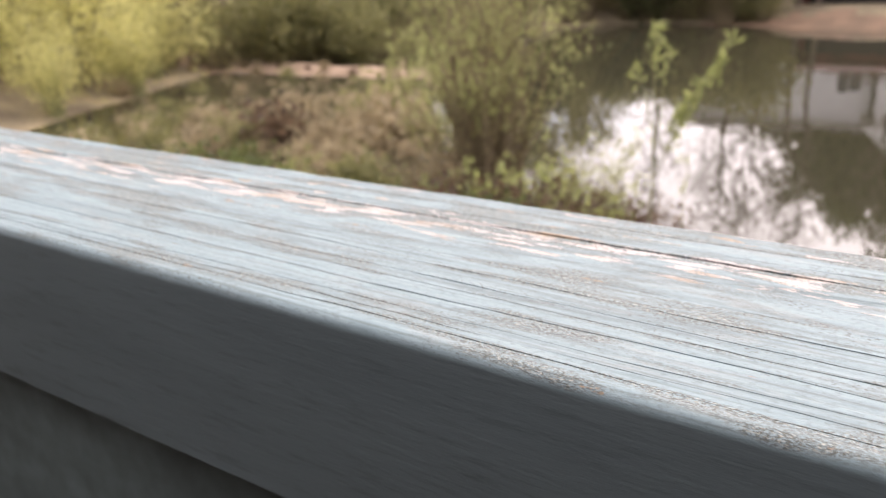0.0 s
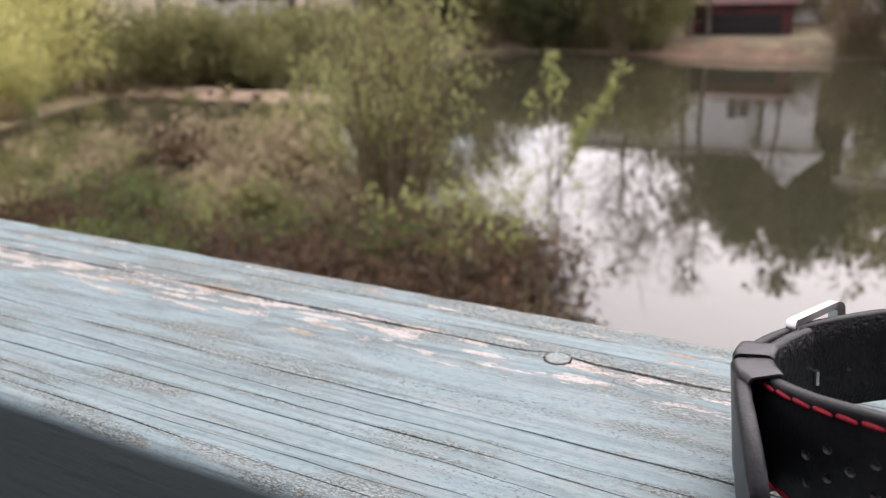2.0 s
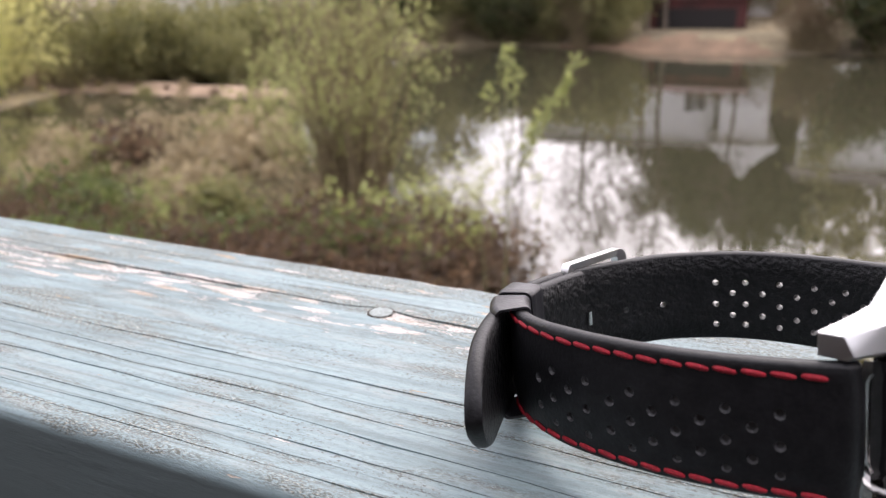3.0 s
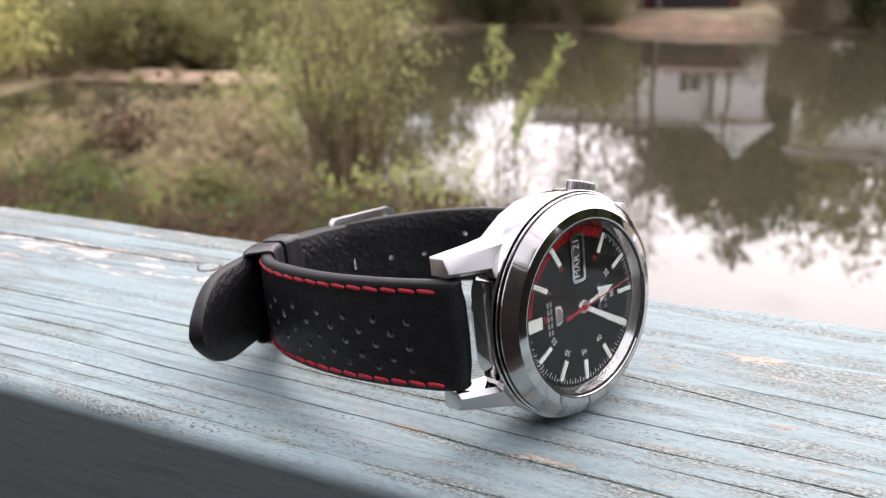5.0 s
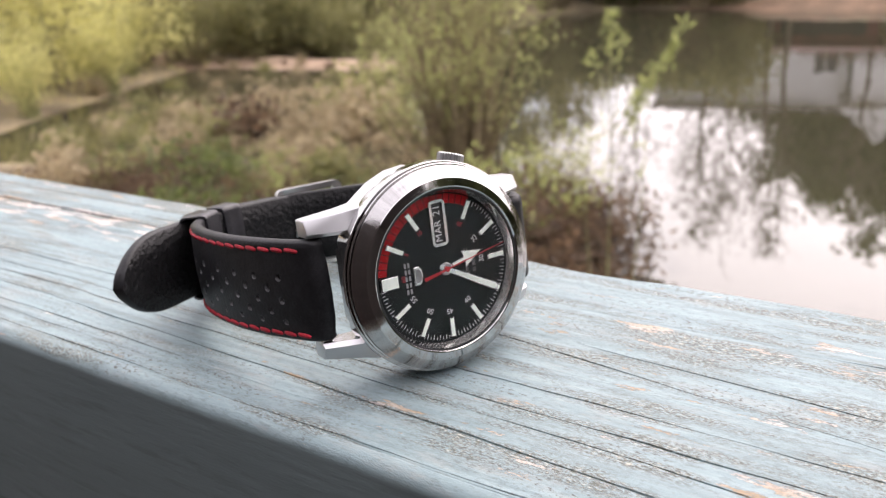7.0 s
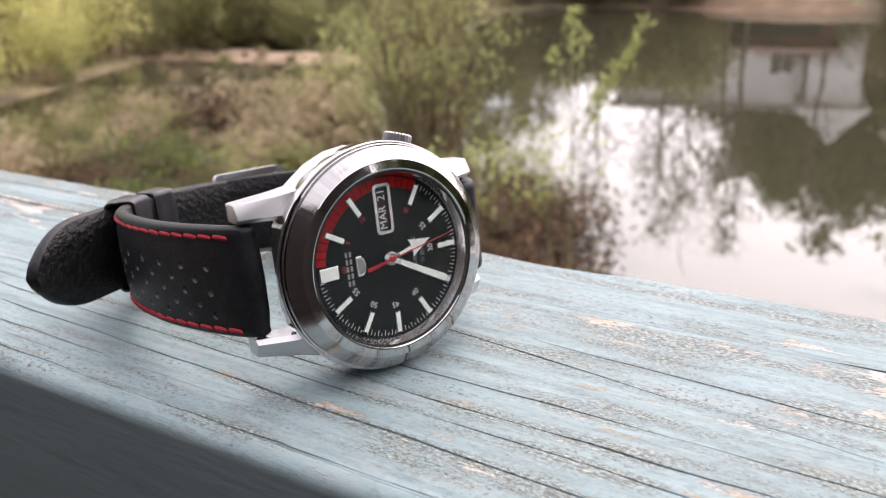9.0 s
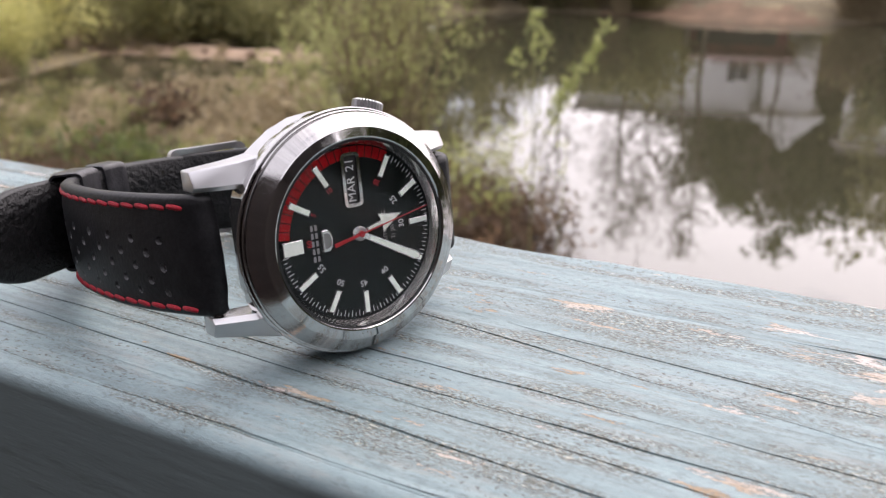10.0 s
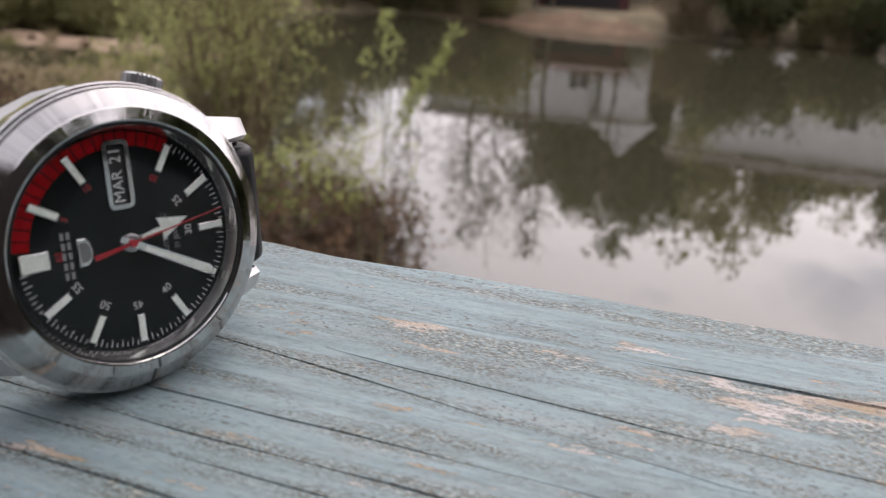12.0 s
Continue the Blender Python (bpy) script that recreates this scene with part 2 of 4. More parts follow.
M_PAINT = painted_wood()
M_NAIL = mottled("galvanised", (0.13, 0.155, 0.155), (0.27, 0.31, 0.30), 900, 0.5, 0.2, 0.0003)
M_RECESS = mottled("recess_dark", (0.02, 0.018, 0.016), (0.06, 0.045, 0.035), 1200, 0.9)
M_STEEL = material("polished_steel", (0.53, 0.52, 0.515), 0.07, 1.0)
_n2 = node(M_STEEL, "ShaderNodeTexNoise", Scale=700.0, Detail=5.0)
link(M_STEEL, coords(M_STEEL, (1, 1, 1)), _n2.inputs["Vector"])
link(M_STEEL, ramp(M_STEEL, _n2.outputs["Fac"], [(0.4, 0.05), (0.75, 0.16)]), M_STEEL.node_tree.nodes["Principled BSDF"].inputs["Roughness"])


def brushed(name, color, rough, scale):
    """Steel with fine scratches along one way."""
    m = material(name, color, rough, 1.0)
    n = node(m, "ShaderNodeTexNoise", Scale=1.0, Detail=4.0)
    link(m, coords(m, scale), n.inputs["Vector"])
    link(m, ramp(m, n.outputs["Fac"], [(0.3, rough * 0.92), (0.7, rough * 1.12)]), m.node_tree.nodes["Principled BSDF"].inputs["Roughness"])
    bump(m, n.outputs["Fac"], 0.02, 0.00002)
    return m


def turned_steel(name, color, rough, lines, relief):
    """Steel whose brush lines run out from the middle of the dial like spokes."""
    m = material(name, color, rough, 1.0)
    g = node(m, "ShaderNodeTexGradient")
    g.gradient_type = "RADIAL"
    link(m, coords(m, (1, 1, 1)), g.inputs["Vector"])
    n = node(m, "ShaderNodeTexNoise", Scale=float(lines), Detail=6.0, Roughness=0.7)
    n.noise_dimensions = "1D"
    link(m, g.outputs["Fac"], n.inputs["W"])
    scuff = node(m, "ShaderNodeTexNoise", Scale=420.0, Detail=5.0)
    link(m, coords(m, (1, 1, 1)), scuff.inputs["Vector"])
    both = blend(m, 0.35, n.outputs["Fac"], scuff.outputs["Fac"])
    link(m, ramp(m, both, [(0.35, rough * 0.6), (0.65, rough * 1.5)]), m.node_tree.nodes["Principled BSDF"].inputs["Roughness"])
    base(m, blend(m, 1.0, color, ramp(m, n.outputs["Fac"], [(0.3, 0.80), (0.7, 1.0)]), "MULTIPLY"))
    bump(m, n.outputs["Fac"], relief, 0.00012)
    return m


M_SATIN = brushed("satin_steel", (0.62, 0.615, 0.62), 0.33, (9000, 700, 9000))
M_BEZEL = turned_steel("bezel_steel", (0.47, 0.46, 0.455), 0.13, 70, 0.10)
M_DULL = brushed("dull_steel", (0.34, 0.33, 0.33), 0.3, (900, 900, 900))
M_BRUSHED = brushed("brushed_steel", (0.70, 0.69, 0.68), 0.17, (14000, 1600, 1600))
M_LEATHER = mottled("black_leather", (0.006, 0.006, 0.007), (0.014, 0.014, 0.016), 420, 0.46, 0.35, 0.00025, 4.0, Specular_IOR_Level=0.36)
M_KEEPER = mottled("glossy_leather", (0.010, 0.010, 0.012), (0.022, 0.021, 0.025), 500, 0.36, 0.3, 0.0002, 4.0, Specular_IOR_Level=0.5)
M_PUNCH = mottled("cut_leather", (0.04, 0.04, 0.042), (0.11, 0.11, 0.115), 900, 0.45, 0.3, 0.0002, Specular_IOR_Level=0.4)
M_SUEDE = mottled("rough_leather", (0.004, 0.004, 0.0045), (0.011, 0.011, 0.012), 480, 0.42, 0.7, 0.0009, 2.0, Specular_IOR_Level=0.26)
M_DIAL = mottled("black_dial", (0.005, 0.007, 0.007), (0.009, 0.011, 0.011), 500, 0.36, 0.05, 0.00005, Specular_IOR_Level=0.06)
M_LUME = mottled("pale_lume", (0.60, 0.68, 0.60), (0.78, 0.84, 0.77), 900, 0.5, 0.1, 0.00005)
M_EMBLEM = material("grey_metal_print", (0.27, 0.27, 0.275), 0.45, 0.3)
M_PRINT = material("white_print", (0.60, 0.61, 0.61), 0.5)
M_RED = material("red_print", (0.36, 0.010, 0.018), 0.42)
M_BAND = mottled("dark_red_print", (0.23, 0.003, 0.006), (0.32, 0.005, 0.008), 700, 0.5, Specular_IOR_Level=0.08)
M_THREAD = mottled("red_thread", (0.20, 0.004, 0.012), (0.44, 0.010, 0.028), 2500, 0.6, 0.6, 0.0002, 2.0)
M_BLACK = material("black_gasket", (0.008, 0.008, 0.008), 0.3)
M_CRYSTAL = material("crystal", (1, 1, 1), 0.0, IOR=1.2, Transmission_Weight=1.0)



# ---- building blocks ----
def mesh_object(name, verts, faces, mat, parent=None, label="", smooth=False):
    me = bpy.data.meshes.new(name)
    me.from_pydata(verts, [], faces)
    if smooth:
        me.shade_smooth()
    me.materials.append(mat)
    ob = new(name, me)
    if parent:
        ob.parent = parent
    return tagged(ob, label)


def part(name, bm, mat, parent=None, label="", smooth=False, crease=28):
    bmesh.ops.recalc_face_normals(bm, faces=bm.faces)
    me = bpy.data.meshes.new(name)
    bm.to_mesh(me)
    bm.free()
    if smooth:
        me.shade_smooth()
        me.set_sharp_from_angle(angle=radians(crease))
    me.materials.append(mat)
    ob = new(name, me)
    if parent:
        ob.parent = parent
    return tagged(ob, label)


def thing(name, m, label, category, group="", kind=""):
    ob = new(name)
    ob.matrix_world = m
    return tagged(ob, label, category, group, kind)


def box_bm(x0, x1, y0, y1, z0, z1, bevel=0.0, segments=2):
    bm = bmesh.new()
    bmesh.ops.create_cube(bm, size=1, matrix=Matrix.LocRotScale(((x0 + x1) / 2, (y0 + y1) / 2, (z0 + z1) / 2), None, (x1 - x0, y1 - y0, z1 - z0)))
    if bevel:
        bmesh.ops.bevel(bm, geom=list(bm.edges), offset=bevel, segments=segments, profile=0.5, affect="EDGES")
    return bm


def tubes(paths, sides=5):
    """Vertices and faces of tapered tubes; each path is a list of (point, radius)."""
    verts, faces = [], []
    for path in paths:
        start = len(verts)
        for k, (p, r) in enumerate(path):
            a, b = Vector(path[max(k - 1, 0)][0]), Vector(path[min(k + 1, len(path) - 1)][0])
            q = (b - a).to_track_quat("Z", "Y")
            for s in range(sides):
                t = 2 * math.pi * s / sides
                verts.append(tuple(Vector(p) + q @ Vector((r * math.cos(t), r * math.sin(t), 0))))
        for k in range(len(path) - 1):
            for s in range(sides):
                a, b = start + k * sides + s, start + k * sides + (s + 1) % sides
                faces.append((a, b, b + sides, a + sides))
        faces.append(tuple(start + (len(path) - 1) * sides + s for s in range(sides)))
    return verts, faces


def leaves(points, length, width, rng, up=0.3):
    """Folded leaf blades, two triangles a side, at the points, turned at random."""
    n = len(points)
    d = rng.normal(size=(n, 3))
    d[:, 2] += up
    d /= np.linalg.norm(d, axis=1)[:, None]
    s = np.cross(d, rng.normal(size=(n, 3)))
    s /= np.linalg.norm(s, axis=1)[:, None]
    f = np.cross(d, s)
    size = rng.uniform(0.6, 1.3, (n, 1))
    p = np.asarray(points)
    l, w = d * length * size, s * width * size
    v = np.stack([p, p + l * 0.45 + w + f * width * 0.3 * size, p + l, p + l * 0.45 - w + f * width * 0.3 * size], 1).reshape(-1, 3)
    k = np.arange(n) * 4
    return v.tolist(), np.concatenate([np.stack([k, k + 1, k + 2], 1), np.stack([k, k + 2, k + 3], 1)]).tolist()


def bush(name, m, label, height, spread, stems, per_stem, leaf, mats, rng, droop=0.0, category="bush", group="", bare=0.15):
    """A bush of thin tapering stems that fan out from its base, each with its leaves."""
    ob = thing(name, m, label, category, group)
    paths, pts = [], []
    for _ in range(stems):
        a, lean = rng.uniform(0, 2 * math.pi), spread * math.sqrt(rng.uniform(0.02, 1))
        h = height * rng.uniform(0.4, 1.05)
        root = rng.normal(size=2) * spread * 0.12
        bend = rng.normal(size=2) * spread * 0.12
        path = []
        for k in range(6):
            t = k / 5
            x = root[0] + math.cos(a) * lean * t ** 1.4 + bend[0] * math.sin(t * 3)
            y = root[1] + math.sin(a) * lean * t ** 1.4 + bend[1] * math.sin(t * 3)
            path.append(((x, y, h * (t - droop * t ** 3)), 0.004 * height * (1.1 - t) + 0.001))
        paths.append(path)
        for _ in range(per_stem):
            t = (bare + (1 - bare) * math.sqrt(rng.uniform(0, 1))) * 4.999
            k = int(t)
            p = np.array(path[k][0]) * (1 - t + k) + np.array(path[k + 1][0]) * (t - k)
            pts.append(p + rng.normal(size=3) * leaf * 1.2)
    v, f = tubes(paths, 4)
    tagged(mesh_object("stem", v, f, mats[0], ob), kind="stuff")
    if per_stem:
        v, f = leaves(pts, leaf, leaf * 0.28, rng)
        mesh_object("foliage", v, f, mats[1], ob)
    return ob


def tree(name, m, label, height, crown, leaf, count, mats, rng, clear=0.25, limbs=14, group="", fine=1.0, twigs=4):
    """A tapered trunk, limbs with twigs, and a crown of clumps of leaves with gaps."""
    ob = thing(name, m, label, "tree", group)
    wob = rng.normal(size=(7, 2)) * 0.02 * height
    trunk = [((wob[k][0] * k / 6, wob[k][1] * k / 6, height * 0.92 * k / 6), 0.022 * fine * height * (1.05 - k / 6.3)) for k in range(7)]
    v, f = tubes([trunk], 8)
    mesh_object("trunk", v, f, mats[0], ob, smooth=True)
    paths, pts = [], []
    for k in range(limbs):
        t = clear + (0.95 - clear) * (k + rng.uniform(0, 0.8)) / limbs
        a = rng.uniform(0, 2 * math.pi)
        reach = crown * (1 - ((t - 0.45) / 0.62) ** 2) * rng.uniform(0.7, 1.15)
        p0 = np.array([wob[3][0] * t, wob[3][1] * t, height * t])
        tip = p0 + np.array([math.cos(a) * reach, math.sin(a) * reach, height * rng.uniform(0.05, 0.16)])
        mid = (p0 + tip) / 2 + rng.normal(size=3) * 0.04 * height
        paths.append([(tuple(p0), 0.008 * fine * height), (tuple(mid), 0.005 * fine * height), (tuple(tip), 0.0015 * fine * height)])
        for _ in range(twigs):
            s = rng.uniform(0.35, 1.0)
            q = p0 + (tip - p0) * s
            e = q + rng.normal(size=3) * crown * 0.28
            paths.append([(tuple(q), 0.003 * fine * height), (tuple((q + e) / 2 + rng.normal(size=3) * 0.05), 0.002 * fine * height), (tuple(e), 0.0008 * fine * height)])
            if count:
                pts.append(e + rng.normal(size=(count // (limbs * 4) + 1, 3)) * crown * 0.17)
    v, f = tubes(paths, 4)
    tagged(mesh_object("limb", v, f, mats[0], ob), kind="stuff")
    if count:
        v, f = leaves(np.concatenate(pts), leaf, leaf * 0.4, rng, 0.0)
        mesh_object("crown", v, f, mats[1], ob)
    return ob


# ---- ground, pond and banks ----
def smooth_step(a, b, x):
    t = np.clip((x - a) / (b - a), 0, 1)
    return t * t * (3 - 2 * t)


def ground_height(x, y):
    """Height of the ground: a pond basin between the near marsh, the far bank and a sand bar."""
    x, y = np.asarray(x, float), np.asarray(y, float)
    wave = 0.5 * np.sin(x * 0.9 + 1) + 0.35 * np.sin(x * 2.3 + y) + 0.25 * np.sin(y * 1.7)
    near = 7.6 + 0.5 * np.sin(x * 1.3) - 1.0 * smooth_step(-5, -8.5, x) - 9.0 * smooth_step(-3.9, 1.0, x)
    far = 29.5 + 0.9 * np.sin(x * 0.35) + 0.06 * x + 3.0 * smooth_step(-22, -12, x) - 6.0 * smooth_step(-14, -24, x)
    d = np.maximum(near - y, y - far)
    bar = 1 - np.sqrt(((x + 17.2) / 5.9) ** 2 + ((y - 17.2 - 0.12 * (x + 19.5)) / 0.85) ** 2)
    d = np.maximum(d, bar * 0.9)
    left = (-x - 17.5 - 0.45 * (y - 10)) * 0.8
    d = np.maximum(d, left)
    z = WATER + np.clip(d * 0.28 + 0.05 * wave, -0.8, 0.55) + 0.9 * smooth_step(3, 20, y - far)
    return z + 0.35 * smooth_step(1.5, 6, near - y)


def axis(near_lo, near_hi, step):
    core = np.arange(near_lo, near_hi, step)
    out = [1.0, 2.5, 5, 10, 20, 40, 80, 160, 320, 640, 1300]
    return np.concatenate([near_lo - np.array(out[::-1]) * 2, core, near_hi + np.array(out) * 2])


gx, gy = axis(-34, 30, 0.45), axis(-6, 46, 0.45)
GX, GY = np.meshgrid(gx, gy, indexing="ij")
GZ = ground_height(GX, GY)
nx, ny = GX.shape
idx = np.arange(nx * ny).reshape(nx, ny)
gf = np.stack([idx[:-1, :-1], idx[1:, :-1], idx[1:, 1:], idx[:-1, 1:]], -1).reshape(-1, 4)
ground = mesh_object("ground", np.stack([GX, GY, GZ], -1).reshape(-1, 3).tolist(), gf.tolist(), M_GROUND, smooth=True)
tagged(ground, "muddy brown pond banks with sparse grass", "ground", kind="structure")
# sand on the bar, clay on the far shore
ground.data.materials.append(M_SAND)
ground.data.materials.append(M_CLAY)
ground.data.materials.append(M_LAWN)
for poly in ground.data.polygons:
    c = poly.center
    if -26.5 < c.x < -11 and abs(c.y - 17.2 - 0.12 * (c.x + 19.5)) < 1.4 and c.z > WATER - 0.1:
        poly.material_index = 1
    elif c.z > WATER - 0.05 and ((c.x + 6.8) / 4.6) ** 2 + ((c.y - 31.2) / 2.0) ** 2 < 1 + 0.7 * noise.noise((c.x * 0.9, c.y * 0.9, 4)):
        poly.material_index = 2
    elif -30 < c.x < -18 and 28 < c.y < 34.5 and c.z > WATER + 0.3:
        poly.material_index = 3

water = mesh_object("water", [(-300, -2, WATER), (300, -2, WATER), (300, 300, WATER), (-300, 300, WATER)], [(0, 1, 2, 3)], M_WATER)
tagged(water, "still olive brown pond water mirroring clouds", "water", kind="structure")


def on_ground(x, y, turn=0.0, scale=1.0, sink=0.03):
    z = max(float(ground_height(x, y)), WATER - 0.15) - sink
    return Matrix.Translation((x, y, z)) @ Matrix.Rotation(turn, 4, "Z") @ Matrix.Scale(scale, 4)


rng = np.random.default_rng(5)
bush("willow_bush", on_ground(-5.65, 8.75), "yellow-green willow bush of thin upright stems", 4.3, 1.4, 130, 34, 0.06, (M_TWIG, M_WILLOW), rng, bare=0.36)
bush("willow_bush", on_ground(-6.9, 9.9), "thin yellow-green willow bush at the water's edge", 2.4, 0.9, 70, 40, 0.06, (M_TWIG, M_WILLOW), rng, bare=0.3)
bush("willow_bush", on_ground(-3.7, 7.9), "low budding willow bush beside the water", 1.3, 0.6, 40, 30, 0.05, (M_TWIG, M_WILLOW), rng)

# the sapling on the near bank: a tufted leader, a leafy branch to one side, thin bare shoots below
sapling = thing("sapling", on_ground(-2.2, 5.57), "slender sapling with fresh yellow-green leaves", "sapling")
root = sapling.matrix_world.translation.z
side = Vector((0.925, 0.381, 0.0))


def shoot(z0, z1, u0, u1, sag, r0, r1):
    """A shoot from one height to another, leaning from u0 to u1 along the bank."""
    return [(tuple(side * (u0 + (u1 - u0) * t + sag * math.sin(t * 3.0)) + Vector((0, 0.04 * math.sin(t * 5 + u1 * 9), z0 + (z1 - z0) * t - root))), r0 + (r1 - r0) * t) for t in (0, 0.25, 0.5, 0.75, 1.0)]


# from z, to z, from u, to u, sag, leaves, the share of the shoot that bears them
SHOOTS = [(-2.0, 0.60, -0.06, 0.0, 0.03, 34, 0.12), (-0.25, 0.50, 0.02, 0.50, 0.04, 110, 0.85), (-0.45, 0.25, -0.02, 0.30, 0.05, 60, 0.7), (-0.1, 0.33, 0.0, -0.16, 0.0, 14, 0.3), (-0.5, 0.02, 0.0, 0.22, 0.03, 26, 0.5),
          (-0.3, 0.42, 0.0, 0.10, 0.0, 18, 0.3), (-2.0, -0.35, 0.10, 0.24, 0.05, 10, 0.2), (-2.0, -0.25, -0.05, -0.22, -0.04, 12, 0.2)]
pts = []
for k, (z0, z1, u0, u1, sag, n, share) in enumerate(SHOOTS):
    path = shoot(z0, z1, u0, u1, sag, 0.012 if k == 0 else 0.006, 0.0025)
    v, f = tubes([path], 6)
    mesh_object("branch" if k else "stem", v, f, M_GREENTWIG, sapling, smooth=True)
    for _ in range(n):
        t = (1 - share * rng.uniform(0, 1)) * 3.999
        j = int(t)
        pts.append(np.array(path[j][0]) * (1 - t + j) + np.array(path[j + 1][0]) * (t - j) + rng.normal(size=3) * 0.022)
v, f = leaves(pts, 0.085, 0.011, rng, 0.9)
mesh_object("foliage", v, f, M_FRESH, sapling)

# dead brush, sprouts and leafy plants along the near shore
brush = bush("brush", on_ground(-3.7, 7.0), "tangle of dead brown twigs and leaves on the bank", 0.75, 0.75, 70, 26, 0.07, (M_TWIG, M_DEAD), rng, 0.35, "brush", "dead brush along the shore", 0.0)
for k in range(17):
    x = -3.15 - k * 0.5 + rng.uniform(-0.2, 0.2)
    copy_thing(brush, on_ground(x, 7.0 + 0.35 * math.sin(k * 1.7) + rng.uniform(-0.5, 0.5) - 0.05 * k, rng.uniform(0, 6), rng.uniform(0.6, 1.15)))
sprout = bush("sprout", on_ground(-3.9, 6.9), "fresh green leafy sprout in the brush", 0.75, 0.3, 11, 11, 0.10, (M_GREENTWIG, M_FRESH), rng, 0.1, "plant", "green sprouts along the shore", 0.5)
for x, y, k in ((-4.4, 6.7, 1.0), (-5.2, 6.9, 0.8), (-3.3, 7.0, 0.9), (-6.6, 6.4, 0.7), (-3.6, 6.7, 0.6), (-7.6, 7.2, 0.8)):
    copy_thing(sprout, on_ground(x, y, k * 5, k))
plant = bush("leafy_plant", on_ground(-8.3, 6.6), "dark green broad-leaved plant on the bank", 0.8, 0.7, 40, 22, 0.13, (M_GREENTWIG, M_GREEN), rng, 0.25, "plant", "leafy plants on the bank", 0.2)
for x, y, k in ((-9.3, 6.9, 1.0), (-10.2, 6.5, 0.8)):
    copy_thing(plant, on_ground(x, y, k * 4, k))
low = bush("brush", on_ground(-3.4, 5.4), "low brown leaf litter and dry stalks on the bank", 0.42, 0.7, 60, 30, 0.07, (M_TWIG, M_DEAD), rng, 0.45, "brush", "dead brush along the shore", 0.0)
mixed = bush("brush", on_ground(-4.6, 6.2), "low olive weeds among dry stalks on the bank", 0.5, 0.6, 55, 24, 0.08, (M_TWIG, M_GREEN), rng, 0.35, "brush", "dead brush along the shore", 0.1)
for k in range(66):
    x, y = rng.uniform(-6.5, -2.2), rng.uniform(3.4, 7.2)
    if ground_height(x, y) > WATER + 0.16 and -x > 0.44 * y:
        copy_thing((low, low, low, mixed, low, low, low)[k % 7], on_ground(x, y, rng.uniform(0, 6), rng.uniform(0.7, 1.2)))
for k in range(9):
    x = -3.2 - k * 0.8 + rng.uniform(-0.2, 0.2)
    copy_thing((sprout, plant)[k % 2], on_ground(x, rng.uniform(4.6, 7.4), k * 1.3, rng.uniform(0.45, 0.75)))
# reeds and grass in the marsh
reed_a = bush("reed_clump", on_ground(-9, 11), "dry brown reed clump standing in the marsh", 1.0, 0.55, 70, 5, 0.20, (M_DRY, M_DRY), rng, 0.05, "reeds", "reed clumps in the marsh", 0.1)
reed_b = bush("reed_clump", on_ground(-10, 12), "olive green reed clump standing in the marsh", 0.9, 0.65, 80, 6, 0.20, (M_GREENTWIG, M_OLIVE), rng, 0.05, "reeds", "reed clumps in the marsh", 0.1)
reed_c = bush("reed_clump", on_ground(-11, 10), "dark brown reed clump standing in the marsh", 0.8, 0.6, 80, 6, 0.16, (M_TWIG, M_DEAD), rng, 0.05, "reeds", "reed clumps in the marsh", 0.1)
for k in range(60):
    t = rng.uniform(0, 1)
    y = 9.0 + 6.5 * t
    turn = rng.uniform(34, 58)
    x = -(y * math.tan(radians(turn))) - 0.3
    if 43.5 < turn < 48.0 and y < 13.0:
        continue
    copy_thing((reed_a, reed_b, reed_a, reed_a)[k % 4], on_ground(x, y, rng.uniform(0, 6), rng.uniform(0.25, 0.6) * (1.0 - 0.55 * t)))
for k in range(46):
    r, a = rng.uniform(10.5, 18.0), radians(rng.uniform(40, 61))
    copy_thing((reed_a, reed_a, reed_b)[k % 3], on_ground(-r * math.sin(a), r * math.cos(a), rng.uniform(0, 6), rng.uniform(0.35, 0.65)))
for k in range(12):
    x = -13.6 - k * 1.2
    copy_thing((reed_a, reed_b)[k % 2], on_ground(x, 17.4 + 0.12 * (x + 19.5) + rng.choice((-1.5, 1.3)) + rng.uniform(-0.3, 0.3), rng.uniform(0, 6), rng.uniform(0.2, 0.4)))

for k in range(11):
    x = -12.6 - k * 0.95 + rng.uniform(-0.3, 0.3)
    copy_thing((reed_c, reed_a, reed_c)[k % 3], on_ground(x, 16.5 + 0.12 * (x + 19.5) + rng.uniform(-0.4, 0.5), rng.uniform(0, 6), rng.uniform(0.15, 0.28)))

# trees round the pond
dark_tree = tree("tree", on_ground(-4.4, 52), "dark olive tree with a dense crown", 11.6, 3.2, 0.34, 14000, (M_BARK, M_EVERGREEN), rng, 0.22, 26, "trees round the pond")
olive_tree = tree("tree", on_ground(1.2, 50), "olive green tree in thin leaf", 11.5, 3.0, 0.32, 5200, (M_BARK, M_OLIVE), rng, 0.2, 24, "trees round the pond")
bare_tree = tree("tree", on_ground(-13.5, 50), "bare grey tree beside the pond", 15.0, 3.4, 0.3, 0, (M_GREYBARK, M_OLIVE), rng, 0.2, 36, "trees round the pond", 0.42, 6)
thin_tree = tree("tree", on_ground(-8.0, 34.5), "slender bare tree on the far shore", 9.5, 1.6, 0.3, 0, (M_BARK, M_OLIVE), rng, 0.4, 22, "trees round the pond", 0.6, 7)
